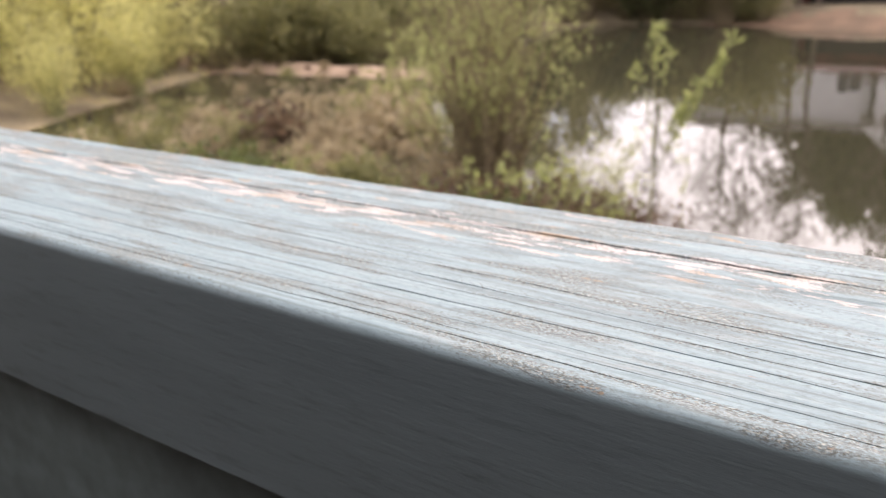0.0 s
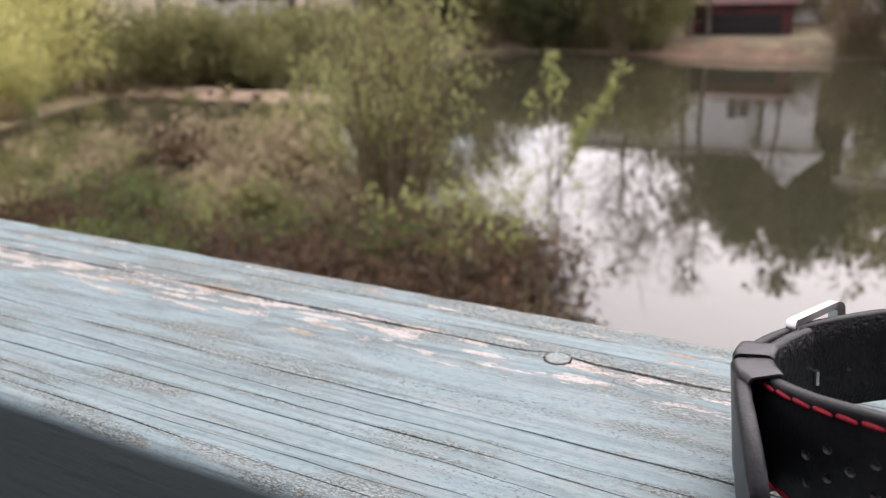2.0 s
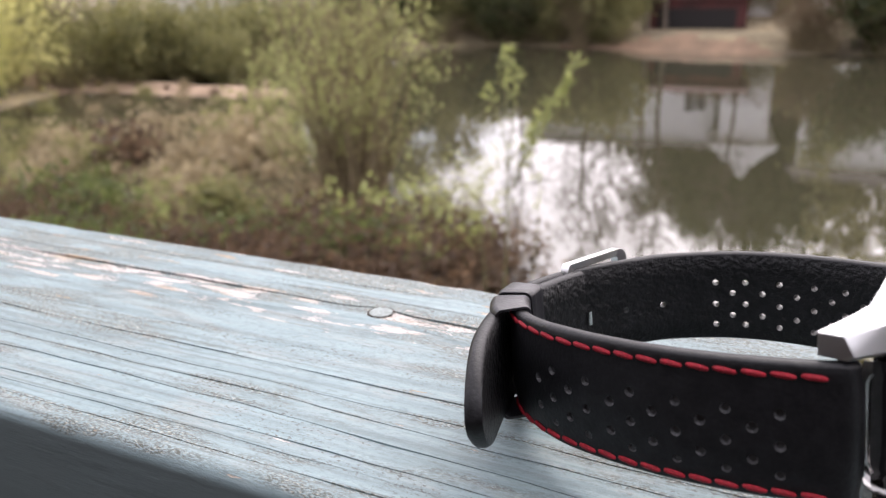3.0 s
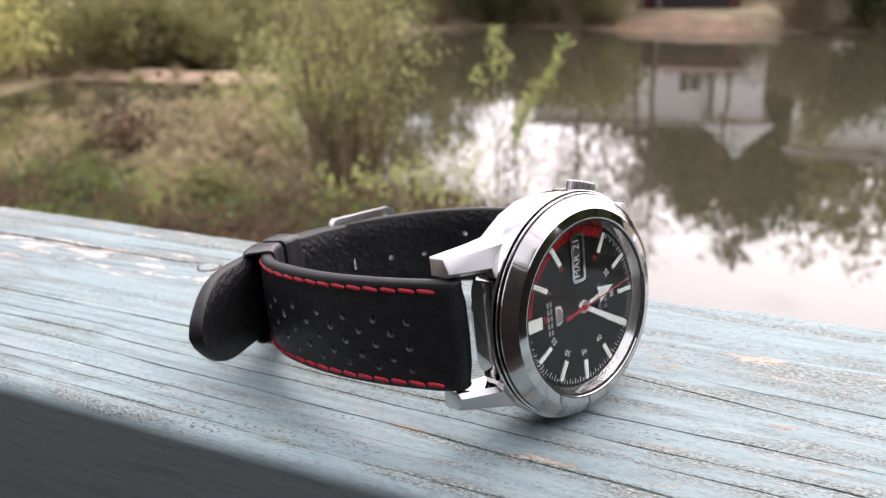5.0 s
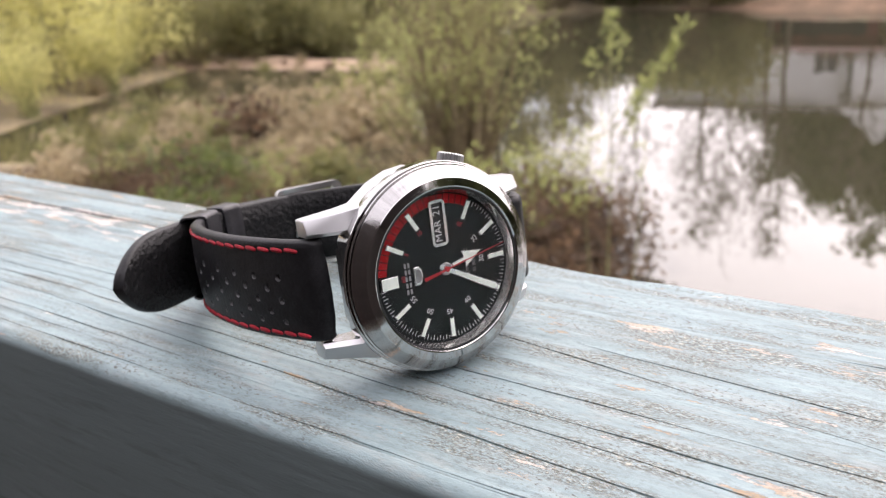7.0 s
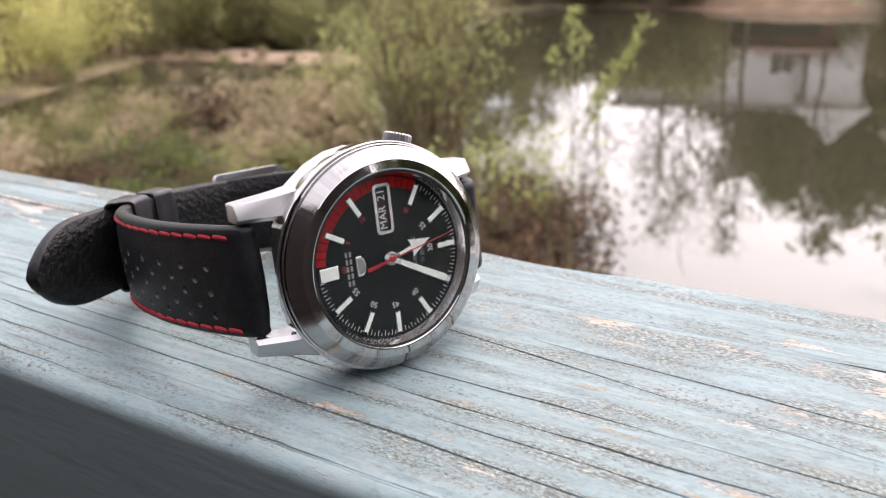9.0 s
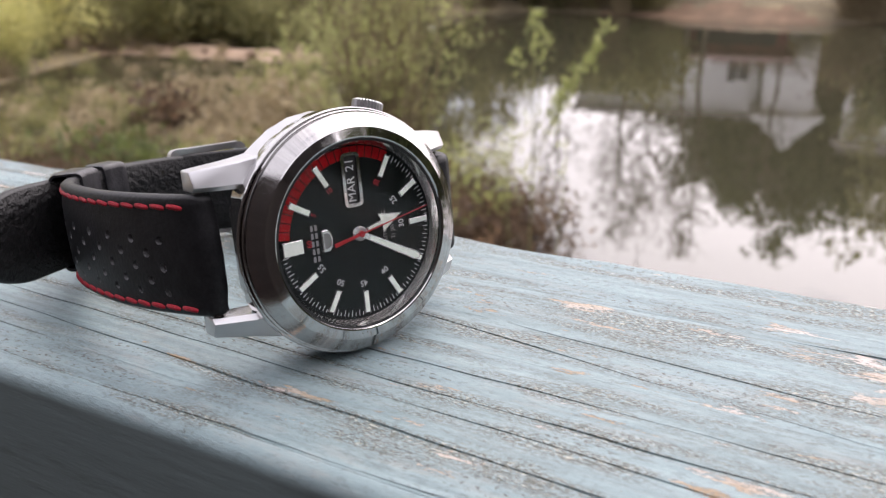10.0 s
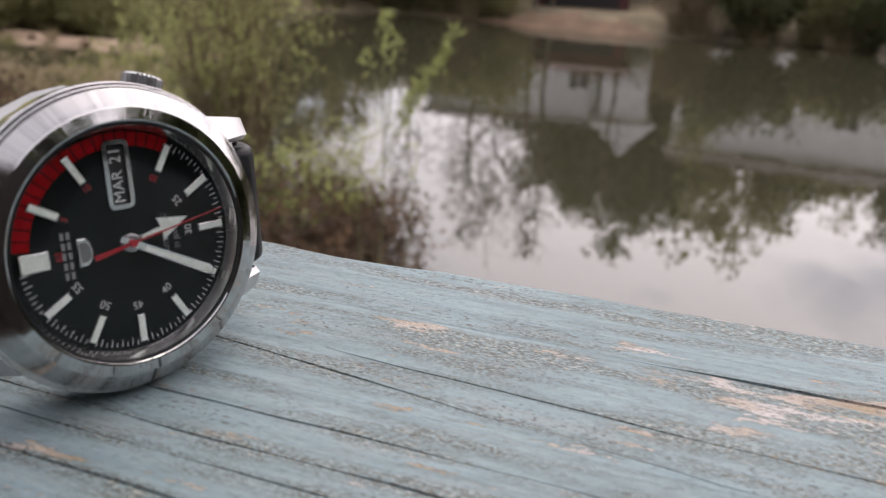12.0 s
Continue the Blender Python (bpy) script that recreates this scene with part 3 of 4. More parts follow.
for x, y, k in ((-7.0, 53, 0.86), (-9.5, 53, 0.88), (-8.2, 54.5, 0.90), (-2.0, 54, 0.84), (4.0, 52, 0.78), (7.2, 50, 0.72), (10.5, 51, 0.70)):
    copy_thing(olive_tree if x > -5 and int(abs(x)) % 2 else dark_tree, on_ground(x, y, x, k))
for x, y, k in ((-17.0, 52, 0.75),):
    copy_thing(bare_tree, on_ground(x, y, x, k))
for x, y, k in ((-7.4, 35.2, 1.0), (-9.4, 35.6, 0.9), (-10.5, 34.8, 1.05), (-4.6, 36.5, 0.9), (-14.0, 36, 0.9)):
    copy_thing(thin_tree, on_ground(x, y, x, k))
copy_thing(olive_tree, on_ground(-1.2, 41.0, 1.0, 0.42))
# ring carried on mostly beyond view, added for dark reflections in the watch
for k in range(20):
    a = radians(-12 - k * 6.5)
    r = 46 + rng.uniform(-4, 5)
    copy_thing((dark_tree, olive_tree, bare_tree)[k % 3], on_ground(-r * math.sin(a), r * math.cos(a), k, rng.uniform(0.58, 0.76)))
for k in range(17):
    a = radians(31 + k * 4.2)
    r = 40 + rng.uniform(-5, 6)
    copy_thing((olive_tree, bare_tree, olive_tree)[k % 3], on_ground(-r * math.sin(a), r * math.cos(a), k, rng.uniform(0.75, 1.0)))

# unseen trees near the deck, added to darken reflections in crystal and bezel
for x, y, k in ((7, 3, 0.55), (9, 6.5, 0.6), (10.5, 1.0, 0.6), (8, -2.0, 0.6), (12.5, 9.5, 0.65), (13, 4, 0.7)):
    copy_thing(dark_tree, on_ground(x, y, x, k))

# shrubs on the shores
shrub = bush("shrub", on_ground(1, 33.5), "olive shrub on the far shore", 2.4, 1.4, 70, 70, 0.14, (M_TWIG, M_OLIVE), rng, 0.15, "shrub", "shrubs on the far shore", 0.05)
dark = bush("shrub", on_ground(-19, 24), "dark evergreen shrub on the far shore", 2.6, 1.5, 70, 80, 0.15, (M_TWIG, M_EVERGREEN), rng, 0.15, "shrub", "shrubs on the far shore", 0.05)
grey = bush("shrub", on_ground(-2.0, 32.5), "grey leafless shrub on the far shore", 2.6, 1.6, 150, 8, 0.08, (M_TWIG, M_DEAD), rng, 0.25, "shrub", "shrubs on the far shore", 0.4)
for k in range(22):
    x = -1 + k * 1.15 + rng.uniform(-0.5, 0.5)
    copy_thing((grey, dark, grey, shrub)[k % 4], on_ground(x, 32.2 + 0.06 * x + rng.uniform(-0.4, 1.2), rng.uniform(0, 6), rng.uniform(1.0, 1.4)))
for k in range(22):
    x = -9.2 - k * 0.62 + rng.uniform(-0.3, 0.3)
    copy_thing((shrub, grey, shrub, dark)[k % 4], on_ground(x, 33.4 + rng.uniform(-0.8, 2.2), rng.uniform(0, 6), rng.uniform(1.0, 1.5)))
for x, y, k in ((-18.2, 37, 0.48), (-20.5, 36, 0.52), (-22.5, 35, 0.55)):
    copy_thing(olive_tree, on_ground(x, y, x, k))
for k in range(20):
    a = radians(33 + k * 1.75)
    r = 27.5 + rng.uniform(-1.5, 3.5)
    copy_thing((shrub, grey, shrub, grey)[k % 4], on_ground(-r * math.sin(a), r * math.cos(a), rng.uniform(0, 6), rng.uniform(0.8, 1.2)))
yellow = tree("tree", on_ground(-21.5, 14.5), "yellow-green tree in fresh spring leaf", 5.0, 2.4, 0.115, 9500, (M_BARK, M_YELLOW), rng, 0.05, 30, "yellow-green spring trees")
copy_thing(yellow, on_ground(-26, 17.5, 2.0, 0.9))
copy_thing(yellow, on_ground(-23.5, 11.0, 3.0, 0.95))
copy_thing(yellow, on_ground(-24.0, 15.5, 1.0, 1.15))
copy_thing(yellow, on_ground(-20.5, 8.5, 1.0, 0.9))
budding = bush("shrub", on_ground(-20.6, 12.9), "budding yellow-green shrub beside the marsh", 3.0, 1.1, 60, 45, 0.10, (M_GREENTWIG, M_YELLOW), rng, 0.0, "shrub", "budding shrubs round the marsh", 0.1)
for x, y, k in ((-20.0, 14.0, 0.8), (-18.6, 12.4, 0.7), (-17.6, 9.6, 0.7)):
    copy_thing(budding, on_ground(x, y, x, k))
copy_thing(yellow, on_ground(-19.5, 11.5, 4.0, 0.7))
thicket = bush("shrub", on_ground(-18.4, 19.2), "brown thicket in thin olive leaf behind the sand bar", 2.2, 1.5, 90, 16, 0.10, (M_TWIG, M_OLIVE), rng, 0.15, "shrub", "shrubs on the far shore", 0.1)
for k in range(16):
    a = radians(39.5 + k * 0.6)
    r = 25.5 + rng.uniform(0, 2.5)
    copy_thing((thicket, grey, thicket, shrub, thicket)[k % 5], on_ground(-r * math.sin(a), r * math.cos(a), rng.uniform(0, 6), rng.uniform(0.55, 0.85)))
for x, y, k in ((-20.2, 16.4, 0.9), (-21.0, 15.2, 0.85), (-22.5, 18.0, 1.0), (-20.6, 18.6, 0.9)):
    copy_thing(thicket, on_ground(x, y, x, k))
for k in range(12):
    x = -8.6 - k * 0.95 + rng.uniform(-0.3, 0.3)
    y = next(y for y in np.arange(27.0, 36.0, 0.1) if ground_height(x, y) > WATER + 0.04)
    copy_thing((thicket, shrub, thicket, grey)[k % 4], on_ground(x, y + 0.4, k * 1.1, rng.uniform(0.5, 0.75)))
for x, y, k in ((-4.4, 47.0, 1.4), (-3.2, 46.5, 1.3), (-5.2, 48.5, 1.5), (-2.6, 48.0, 1.5), (-3.9, 49.5, 1.6)):
    copy_thing(shrub, on_ground(x, y, x, k))
for x, y, k in ((-6.4, 38.8, 1.1), (-5.2, 39.2, 1.2), (-7.6, 39.4, 1.0)):
    copy_thing(grey, on_ground(x, y, x, k))
for k in range(10):
    copy_thing((thicket, shrub)[k % 2], on_ground(-3.6 - k * 0.95, 40.6 + 0.5 * math.sin(k * 2.1), k * 1.3, rng.uniform(0.75, 0.95)))


# ---- buildings across the pond ----
def gable_roof(x0, x1, y0, y1, z0, z1):
    bm = bmesh.new()
    ym = (y0 + y1) / 2
    vs = [bm.verts.new(p) for p in ((x0, y0, z0), (x1, y0, z0), (x1, y1, z0), (x0, y1, z0), (x0, ym, z1), (x1, ym, z1))]
    for f in ((0, 1, 5, 4), (2, 3, 4, 5), (0, 4, 3), (1, 2, 5), (0, 3, 2, 1)):
        bm.faces.new([vs[k] for k in f])
    return bm


def house_at(m, label, w, d, h, rise, windows, wall, roof):
    ob = thing("house", m, label, "house")
    part("wall", box_bm(-w / 2, w / 2, -d / 2, d / 2, -1.0, h), wall, ob)
    part("roof", gable_roof(-w / 2 - 0.4, w / 2 + 0.4, -d / 2 - 0.5, d / 2 + 0.5, h - 0.05, h + rise), roof, ob)
    for wx, wz in windows:
        win = part("window", box_bm(wx - 0.6, wx + 0.6, -d / 2 - 0.07, -d / 2 + 0.02, wz - 0.75, wz + 0.75, 0.02, 1), wall, ob)
        part("pane", box_bm(wx - 0.5, wx - 0.03, -d / 2 - 0.09, -d / 2 - 0.074, wz - 0.65, wz + 0.65), M_PANE, win)
        part("pane", box_bm(wx + 0.03, wx + 0.5, -d / 2 - 0.09, -d / 2 - 0.074, wz - 0.65, wz + 0.65), M_PANE, win)
    return ob


house_at(Matrix.Translation((-11.2, 45.5, 0.1)) @ Matrix.Rotation(radians(10), 4, "Z"), "long white house with a low dark roof", 8.8, 7, 3.6, 0.9, ((-2.6, 1.2), (3.4, 1.2)), M_SIDING, M_ROOF)
house_at(Matrix.Translation((-5.0, 43.0, -0.3)) @ Matrix.Rotation(radians(100), 4, "Z"), "white gabled end of a house", 5.0, 2.2, 3.4, 1.5, (), M_SIDING, M_SIDING)
house_at(Matrix.Translation((3.4, 46, -0.4)) @ Matrix.Rotation(radians(-4), 4, "Z"), "pale house half hidden by trees", 11, 6, 5.0, 1.2, ((-3.5, 2.4), (-0.5, 2.4), (2.5, 2.4)), M_SIDING, M_ROOF)
house_at(Matrix.Translation((-31.4, 34.6, -0.4)) @ Matrix.Rotation(radians(40), 4, "Z"), "white house behind the marsh", 4.6, 6, 3.4, 1.6, ((-0.9, 1.2), (1.1, 1.2)), M_SIDING, M_ROOF)
shed = thing("boathouse", Matrix.Translation((-6.4, 37, -0.95)) @ Matrix.Rotation(radians(8), 4, "Z"), "low dark red wooden boathouse on the far bank", "boathouse")
part("wall", box_bm(-1.9, 1.9, -1.2, 1.2, -0.6, 0.75), M_REDROOF, shed)
part("roof", gable_roof(-2.2, 2.2, -1.5, 1.5, 0.73, 1.15), M_REDROOF, shed)
part("doorway", box_bm(-1.6, 1.5, -1.23, -1.19, -0.55, 0.3), M_BLACKHOLE, shed)

# the shore as a whole lies a little round from the rail
SHORE = Matrix.Rotation(radians(-1.5), 4, "Z")
for ob in [o for o in bpy.data.objects if o.parent is None and o.type in ("MESH", "EMPTY")]:
    ob.matrix_basis = SHORE @ ob.matrix_basis

# ---- the deck and its railing ----
FRONT, BACK, DEEP = 0.1054, 0.1925, 0.052
# grain cracks: y at x = 0, slope to both sides of it, from x, to x, depth and half width in millimetres; the old crack through the nail is the one at 0.1706
CRACKS = [(0.1106, -0.004, -0.016, -0.8, 0.6, 0.7, 0.20), (0.1142, 0.004, -0.02, -0.8, 0.05, 0.6, 0.18), (0.1179, 0.008, -0.02, -0.8, 0.07, 0.9, 0.24), (0.1240, -0.002, -0.038, -0.8, 0.6, 1.0, 0.27),
          (0.1290, -0.004, -0.026, -0.25, 0.5, 0.8, 0.24), (0.1333, -0.004, -0.020, -0.8, 0.6, 1.0, 0.26), (0.1396, -0.008, -0.019, -0.8, 0.6, 1.2, 0.34), (0.1470, -0.006, -0.02, -0.6, 0.0, 0.4, 0.16),
          (0.1655, 0.10, -0.115, 0.085, 0.24, 1.1, 0.30), (0.1650, 0.06, -0.067, 0.125, 0.34, 0.8, 0.24), (0.1706, 0.0, 0.0, -0.8, 0.6, 3.0, 0.65), (0.1765, 0.004, 0.0, -0.3, 0.10, 0.6, 0.18), (0.1832, 0.0, 0.0, -0.8, 0.09, 0.7, 0.2)]


def rail_section(x):
    """The rail's outline at x, from the lower front edge over the top to the lower back edge."""
    wob = lambda seed, f=9.0: noise.noise((x * f, seed, 0.3))
    chip = max(0.0, noise.noise((x * 22, 7.1, 2.0)) - 0.1) * 0.004 + max(0.0, noise.noise((x * 90, 3.1, 9.0))) * 0.0009
    out = [(FRONT + 0.0003 * wob(1), RAIL - DEEP), (FRONT + 0.0005 * wob(2), RAIL - DEEP * 0.5)]
    # values far below zero give the front face its painted shade
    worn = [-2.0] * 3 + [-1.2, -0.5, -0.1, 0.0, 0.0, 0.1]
    r = 0.0028 + 0.0014 * max(0.0, noise.noise((x * 28, 5.7, 1.0)) - 0.15) + 0.0006 * max(0.0, noise.noise((x * 110, 2.2, 4.0)))
    for k in range(7):
        a = math.pi * k / 12
        out.append((FRONT + r - r * math.cos(a) + 0.0003 * wob(3), RAIL - r + r * math.sin(a)))
    y_back = BACK - 0.0022 - chip
    last, before = out[-1][0], 0.3
    for k, (y0, left, right, x0, x1, depth, half) in enumerate(CRACKS):
        y = y0 + (left if x < 0 else right) * x + 0.0008 * wob(20 + k, 11.0) + 0.0005 * wob(40 + k, 38.0) + 0.0003 * wob(50 + k, 95.0)
        if k == 10:
            y += 0.0022 * math.exp(-(x / 0.006) ** 2) * (1 if x < 0 else 0.7)
        here = min(max((x - x0) / 0.02, 0.0), 1.0) * min(max((x1 - x) / 0.04, 0.0), 1.0)
        here *= min(1.0, max(0.0, (1.6 if k == 10 else 0.95) + 1.2 * wob(60 + k, 9.0) + 0.8 * wob(70 + k, 45.0)))
        if k == 10:
            here *= 1 - 0.98 * min(max((x - 0.05) / 0.03, 0.0), 1.0) * min(max((0.19 - x) / 0.02, 0.0), 1.0)
        w = half * 0.001 * (0.12 + 0.88 * here) * (0.68 + 0.9 * wob(90 + k, 55.0))
        y = min(max(y, last + 0.0009 + w), BACK - 0.003 - 0.0012 * (len(CRACKS) - k))
        for i in range(1, 5):
            t = i / 5
            yy = last + (y - w - last) * t
            out.append((yy, RAIL - 0.00022 * (1 - (2 * t - 1) ** 2) * (0.3 + wob(80 + k * 5 + i, 30.0))))
        out += [(y - w, RAIL - 0.00005), (y, RAIL - depth * 0.001 * here - 0.00003), (y + w, RAIL - 0.00005)]
        worn += [0.35 * before, 0.05, 0.05, 0.4 * here, (1.3 if k == 10 else 0.8) * here, -0.3 * here, (1.3 if k == 10 else 0.8) * here]
        if k in (10, 11):
            # flaking on both sides of the old crack
            worn[-7:-3] = [w + 0.75 * old for w, old in zip(worn[-7:-3], ((0.3, 0.6, 0.8, 1.0) if k == 10 else (1.0, 0.7, 0.4, 0.2)))]
        before = here
        last = y + w
    for i in range(1, 4):
        out.append((last + (y_back - last) * i / 4, RAIL - 0.0001 * (1 + wob(150 + i, 30.0))))
    for k in range(5):
        a = math.pi / 2 * k / 4
        out.append((y_back + (BACK - chip - y_back) * math.sin(a), RAIL - 0.0022 + 0.0022 * math.cos(a)))
    out += [(BACK, RAIL - 0.012), (BACK, RAIL - DEEP)]
    worn += [0.3, 0.2, 0.3, 0.4, 0.5, 0.5, 0.3, 0.2, 0.1, 0.0]
    # the paint is worn most where the board lies open to the weather
    open_end = 0.32 * min(max((x - 0.07) / 0.1, 0.0), 1.0)
    # and kept its coat along the front, away from the old crack
    kept = 0.3 * min(max((0.09 - x) / 0.08, 0.0), 1.0)
    keep = lambda y: kept * min(max((0.160 - y) / 0.008, 0.0), 1.0)
    return [(y, z, w + open_end * (0.4 + 0.6 * max(w, 0.0)) - keep(y) if w > 0.01 else w) for (y, z), w in zip(out, worn)]


xs = [-2.5, -1.9, -1.4, -1.1, -0.95] + [-0.85 + 0.0035 * k for k in range(391)] + [0.7, 0.9, 1.3, 1.9, 2.5]
sections = [rail_section(x) for x in xs]
count = len(sections[0])
rv = [(x, y, z) for x, sec in zip(xs, sections) for y, z, w in sec]
rf = [(a * count + k, (a + 1) * count + k, (a + 1) * count + (k + 1) % count, a * count + (k + 1) % count) for a in range(len(xs) - 1) for k in range(count)]
rf += [tuple(range(count)), tuple(range((len(xs) - 1) * count, len(xs) * count))[::-1]]
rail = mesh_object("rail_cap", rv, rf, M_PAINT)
wear_shade = rail.data.attributes.new("wear_shade", "FLOAT", "POINT")
wear_shade.data.foreach_set("value", [w for sec in sections for y, z, w in sec])
bm = bmesh.new()
bm.from_mesh(rail.data)
bmesh.ops.recalc_face_normals(bm, faces=bm.faces)
bm.to_mesh(rail.data)
bm.free()
rail.data.shade_smooth()
rail.data.set_sharp_from_angle(angle=radians(40))
tagged(rail, "weathered blue-grey painted wooden rail cap, paint flaking", "railing", kind="structure")


def nail_head(x, y, r):
    bm = bmesh.new()
    rings = []
    for f, h in ((1.0, -0.9), (1.0, 0.12), (0.93, 0.24), (0.5, 0.30), (0.02, 0.26)):
        rings.append([bm.verts.new((x + r * f * math.cos(k * math.pi / 12), y + r * f * math.sin(k * math.pi / 12), RAIL + h * 0.001)) for k in range(24)])
    for a, b in zip(rings, rings[1:]):
        for k in range(24):
            bm.faces.new((a[k], a[(k + 1) % 24], b[(k + 1) % 24], b[k]))
    return bm


nail = part("nail_head", nail_head(0.0, 0.1702, 0.0027), M_NAIL, smooth=True)
# flat dark ring drawn for the shaded recess round the nail head
bm = bmesh.new()
rings = [[bm.verts.new((f * 0.0027 * math.cos(k * math.pi / 16) * (1 + 0.08 * math.sin(k * 2.3)), 0.1702 + f * 0.0027 * math.sin(k * math.pi / 16), RAIL + h)) for k in range(32)] for f, h in ((0.9, 0.00012), (1.12, 0.0001), (1.25, -0.0004))]
for a, b in zip(rings, rings[1:]):
    for k in range(32):
        bm.faces.new((a[k], a[(k + 1) % 32], b[(k + 1) % 32], b[k]))
part("rust_ring", bm, M_RECESS, nail, "dark ring standing in for the shaded recess round the nail")
tagged(nail, "grey galvanised nail head in the rail cap", "nail")
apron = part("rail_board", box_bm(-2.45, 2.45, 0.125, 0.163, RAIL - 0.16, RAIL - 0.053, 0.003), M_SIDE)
for x in (-2.35, 2.35):
    post = part("post", box_bm(x - 0.045, x + 0.045, 0.122, 0.166, -1.9, RAIL - 0.162, 0.003), M_DECK)
    tagged(post, "dark wooden post that carries the rail", "post", kind="structure")
tagged(apron, "blue-grey painted board under the rail cap", "railing", kind="structure")
deck = part("floor", box_bm(-4.1, 4.1, -1.6, 0.3, -0.12, -0.063), M_DECK)
tagged(deck, "dark wooden deck floor", "deck", kind="structure")
wall_back = part("wall_back", box_bm(-4.1, 4.1, -1.5, -1.4, -0.06, 2.7), M_WALL)
# unseen wall, added so that bezel and crystal reflect something dark
wall_side = part("wall_side", box_bm(4.0, 4.1, -1.397, 0.3, -0.06, 3.2), M_WALL)
tagged(wall_side, "plain dark wall added out of view to darken the steel and dial", "wall", kind="structure")
tagged(wall_back, "dark brown house wall behind the deck", "wall", kind="structure")

# ---- the wristwatch, lying on its side (built in millimetres) ----
U12, U3 = Vector((-0.4135, -0.9103, 0.0191)).normalized(), Vector((-0.1144, 0.0728, 0.9908))
U3 = (U3 - U12 * U3.dot(U12)).normalized()
CENTRE = Vector((0.1093, 0.1384, 1.0899)) + U12 * 0.0007
WATCH = Matrix.Translation(CENTRE) @ Matrix((U3, U12, U3.cross(U12))).transposed().to_4x4()
watch = thing("wristwatch", WATCH, "steel wristwatch, black dial and black leather strap, on its side", "wristwatch")


def wpart(name, bm, mat, parent=watch, label="", smooth=True, crease=13):
    bmesh.ops.scale(bm, vec=(0.001, 0.001, 0.001), verts=bm.verts)
    return part(name, bm, mat, parent, label, smooth, crease)


def lathe(profile, segments=128, closed=False):
    bm = bmesh.new()
    rings = [[bm.verts.new((r * math.cos(2 * math.pi * k / segments), r * math.sin(2 * math.pi * k / segments), z)) for k in range(segments)] for r, z in profile]
    for a, b in zip(rings, rings[1:] + rings[:1] if closed else rings[1:]):
        for k in range(segments):
            bm.faces.new((a[k], a[(k + 1) % segments], b[(k + 1) % segments], b[k]))
    return bm


def plate(points, z0, z1, bevel=0.0):
    """A flat piece with that outline, from z0 up to z1."""
    bm = bmesh.new()
    low, top = [bm.verts.new((x, y, z0)) for x, y in points], [bm.verts.new((x, y, z1)) for x, y in points]
    bm.faces.new(low[::-1])
    face = bm.faces.new(top)
    n = len(points)
    for k in range(n):
        bm.faces.new((low[k], low[(k + 1) % n], top[(k + 1) % n], top[k]))
    if bevel:
        bmesh.ops.bevel(bm, geom=list(face.edges), offset=bevel, segments=2, profile=0.5, affect="EDGES")
    return bm


def turned(points, minute):
    """Points drawn at twelve o'clock, turned to that minute of the dial."""
    a = -2 * math.pi * minute / 60
    return [(x * math.cos(a) - y * math.sin(a), x * math.sin(a) + y * math.cos(a)) for x, y in points]


def rect(x0, x1, y0, y1):
    return [(x0, y0), (x1, y0), (x1, y1), (x0, y1)]


def rounded(x0, x1, y0, y1, r, n=5):
    out = []
    for cx, cy, a0 in ((x1 - r, y0 + r, -90), (x1 - r, y1 - r, 0), (x0 + r, y1 - r, 90), (x0 + r, y0 + r, 180)):
        out += [(cx + r * math.cos(radians(a0 + 90 * k / n)), cy + r * math.sin(radians(a0 + 90 * k / n))) for k in range(n + 1)]
    return out


def frame_bm(outer, inner, z0, z1):
    bm = bmesh.new()
    n = len(outer)
    ring = [[bm.verts.new((x, y, z)) for x, y in pts] for pts, z in ((outer, z0), (outer, z1), (inner, z1), (inner, z0))]
    for a, b in zip(ring, ring[1:] + ring[:1]):
        for k in range(n):
            bm.faces.new((a[k], a[(k + 1) % n], b[(k + 1) % n], b[k]))
    return bm


def lettering(name, text, size, m, mat, parent, depth=0.03):
    """Raised letters, centred on m, in millimetres."""
    curve = bpy.data.curves.new(name, "FONT")
    curve.body, curve.size, curve.extrude = text, size, depth
    curve.align_x, curve.align_y = "CENTER", "CENTER"
    tmp = new("tmp", curve)
    me = bpy.data.meshes.new_from_object(tmp.evaluated_get(bpy.context.evaluated_depsgraph_get()))
    bpy.data.objects.remove(tmp)
    bpy.data.curves.remove(curve)
    me.transform(Matrix.Scale(0.001, 4) @ m)
    me.materials.clear()
    me.materials.append(mat)
    me.name = name
    ob = new(name, me)
    ob.parent = parent
    return ob


# case, bezel, crystal
bm = lathe([(14.6, -1.0), (19.3, -1.05), (19.42, -1.15), (19.48, -1.4), (19.48, -2.6), (19.1, -6.2), (18.3, -7.6), (16.6, -8.3), (16.2, -9.4), (15.4, -9.8), (0.01, -9.8)])
for q in bm.verts:
    # the flank is cut back between the lugs
    if q.co.z < -2.5 and abs(q.co.x) < 9.9 and abs(q.co.y) > 17.3:
        q.co.y = math.copysign(17.3, q.co.y)
case = wpart("case", bm, M_STEEL)
wpart("case_ring", lathe([(18.1, -0.42), (18.92, -0.44), (19.06, -0.52), (19.06, -0.66), (18.92, -0.72), (18.1, -0.74)], closed=True), M_STEEL)
wpart("gasket", lathe([(18.0, 0.0), (18.35, -0.1), (18.35, -1.2), (18.0, -1.2)], closed=True), M_BLACK)
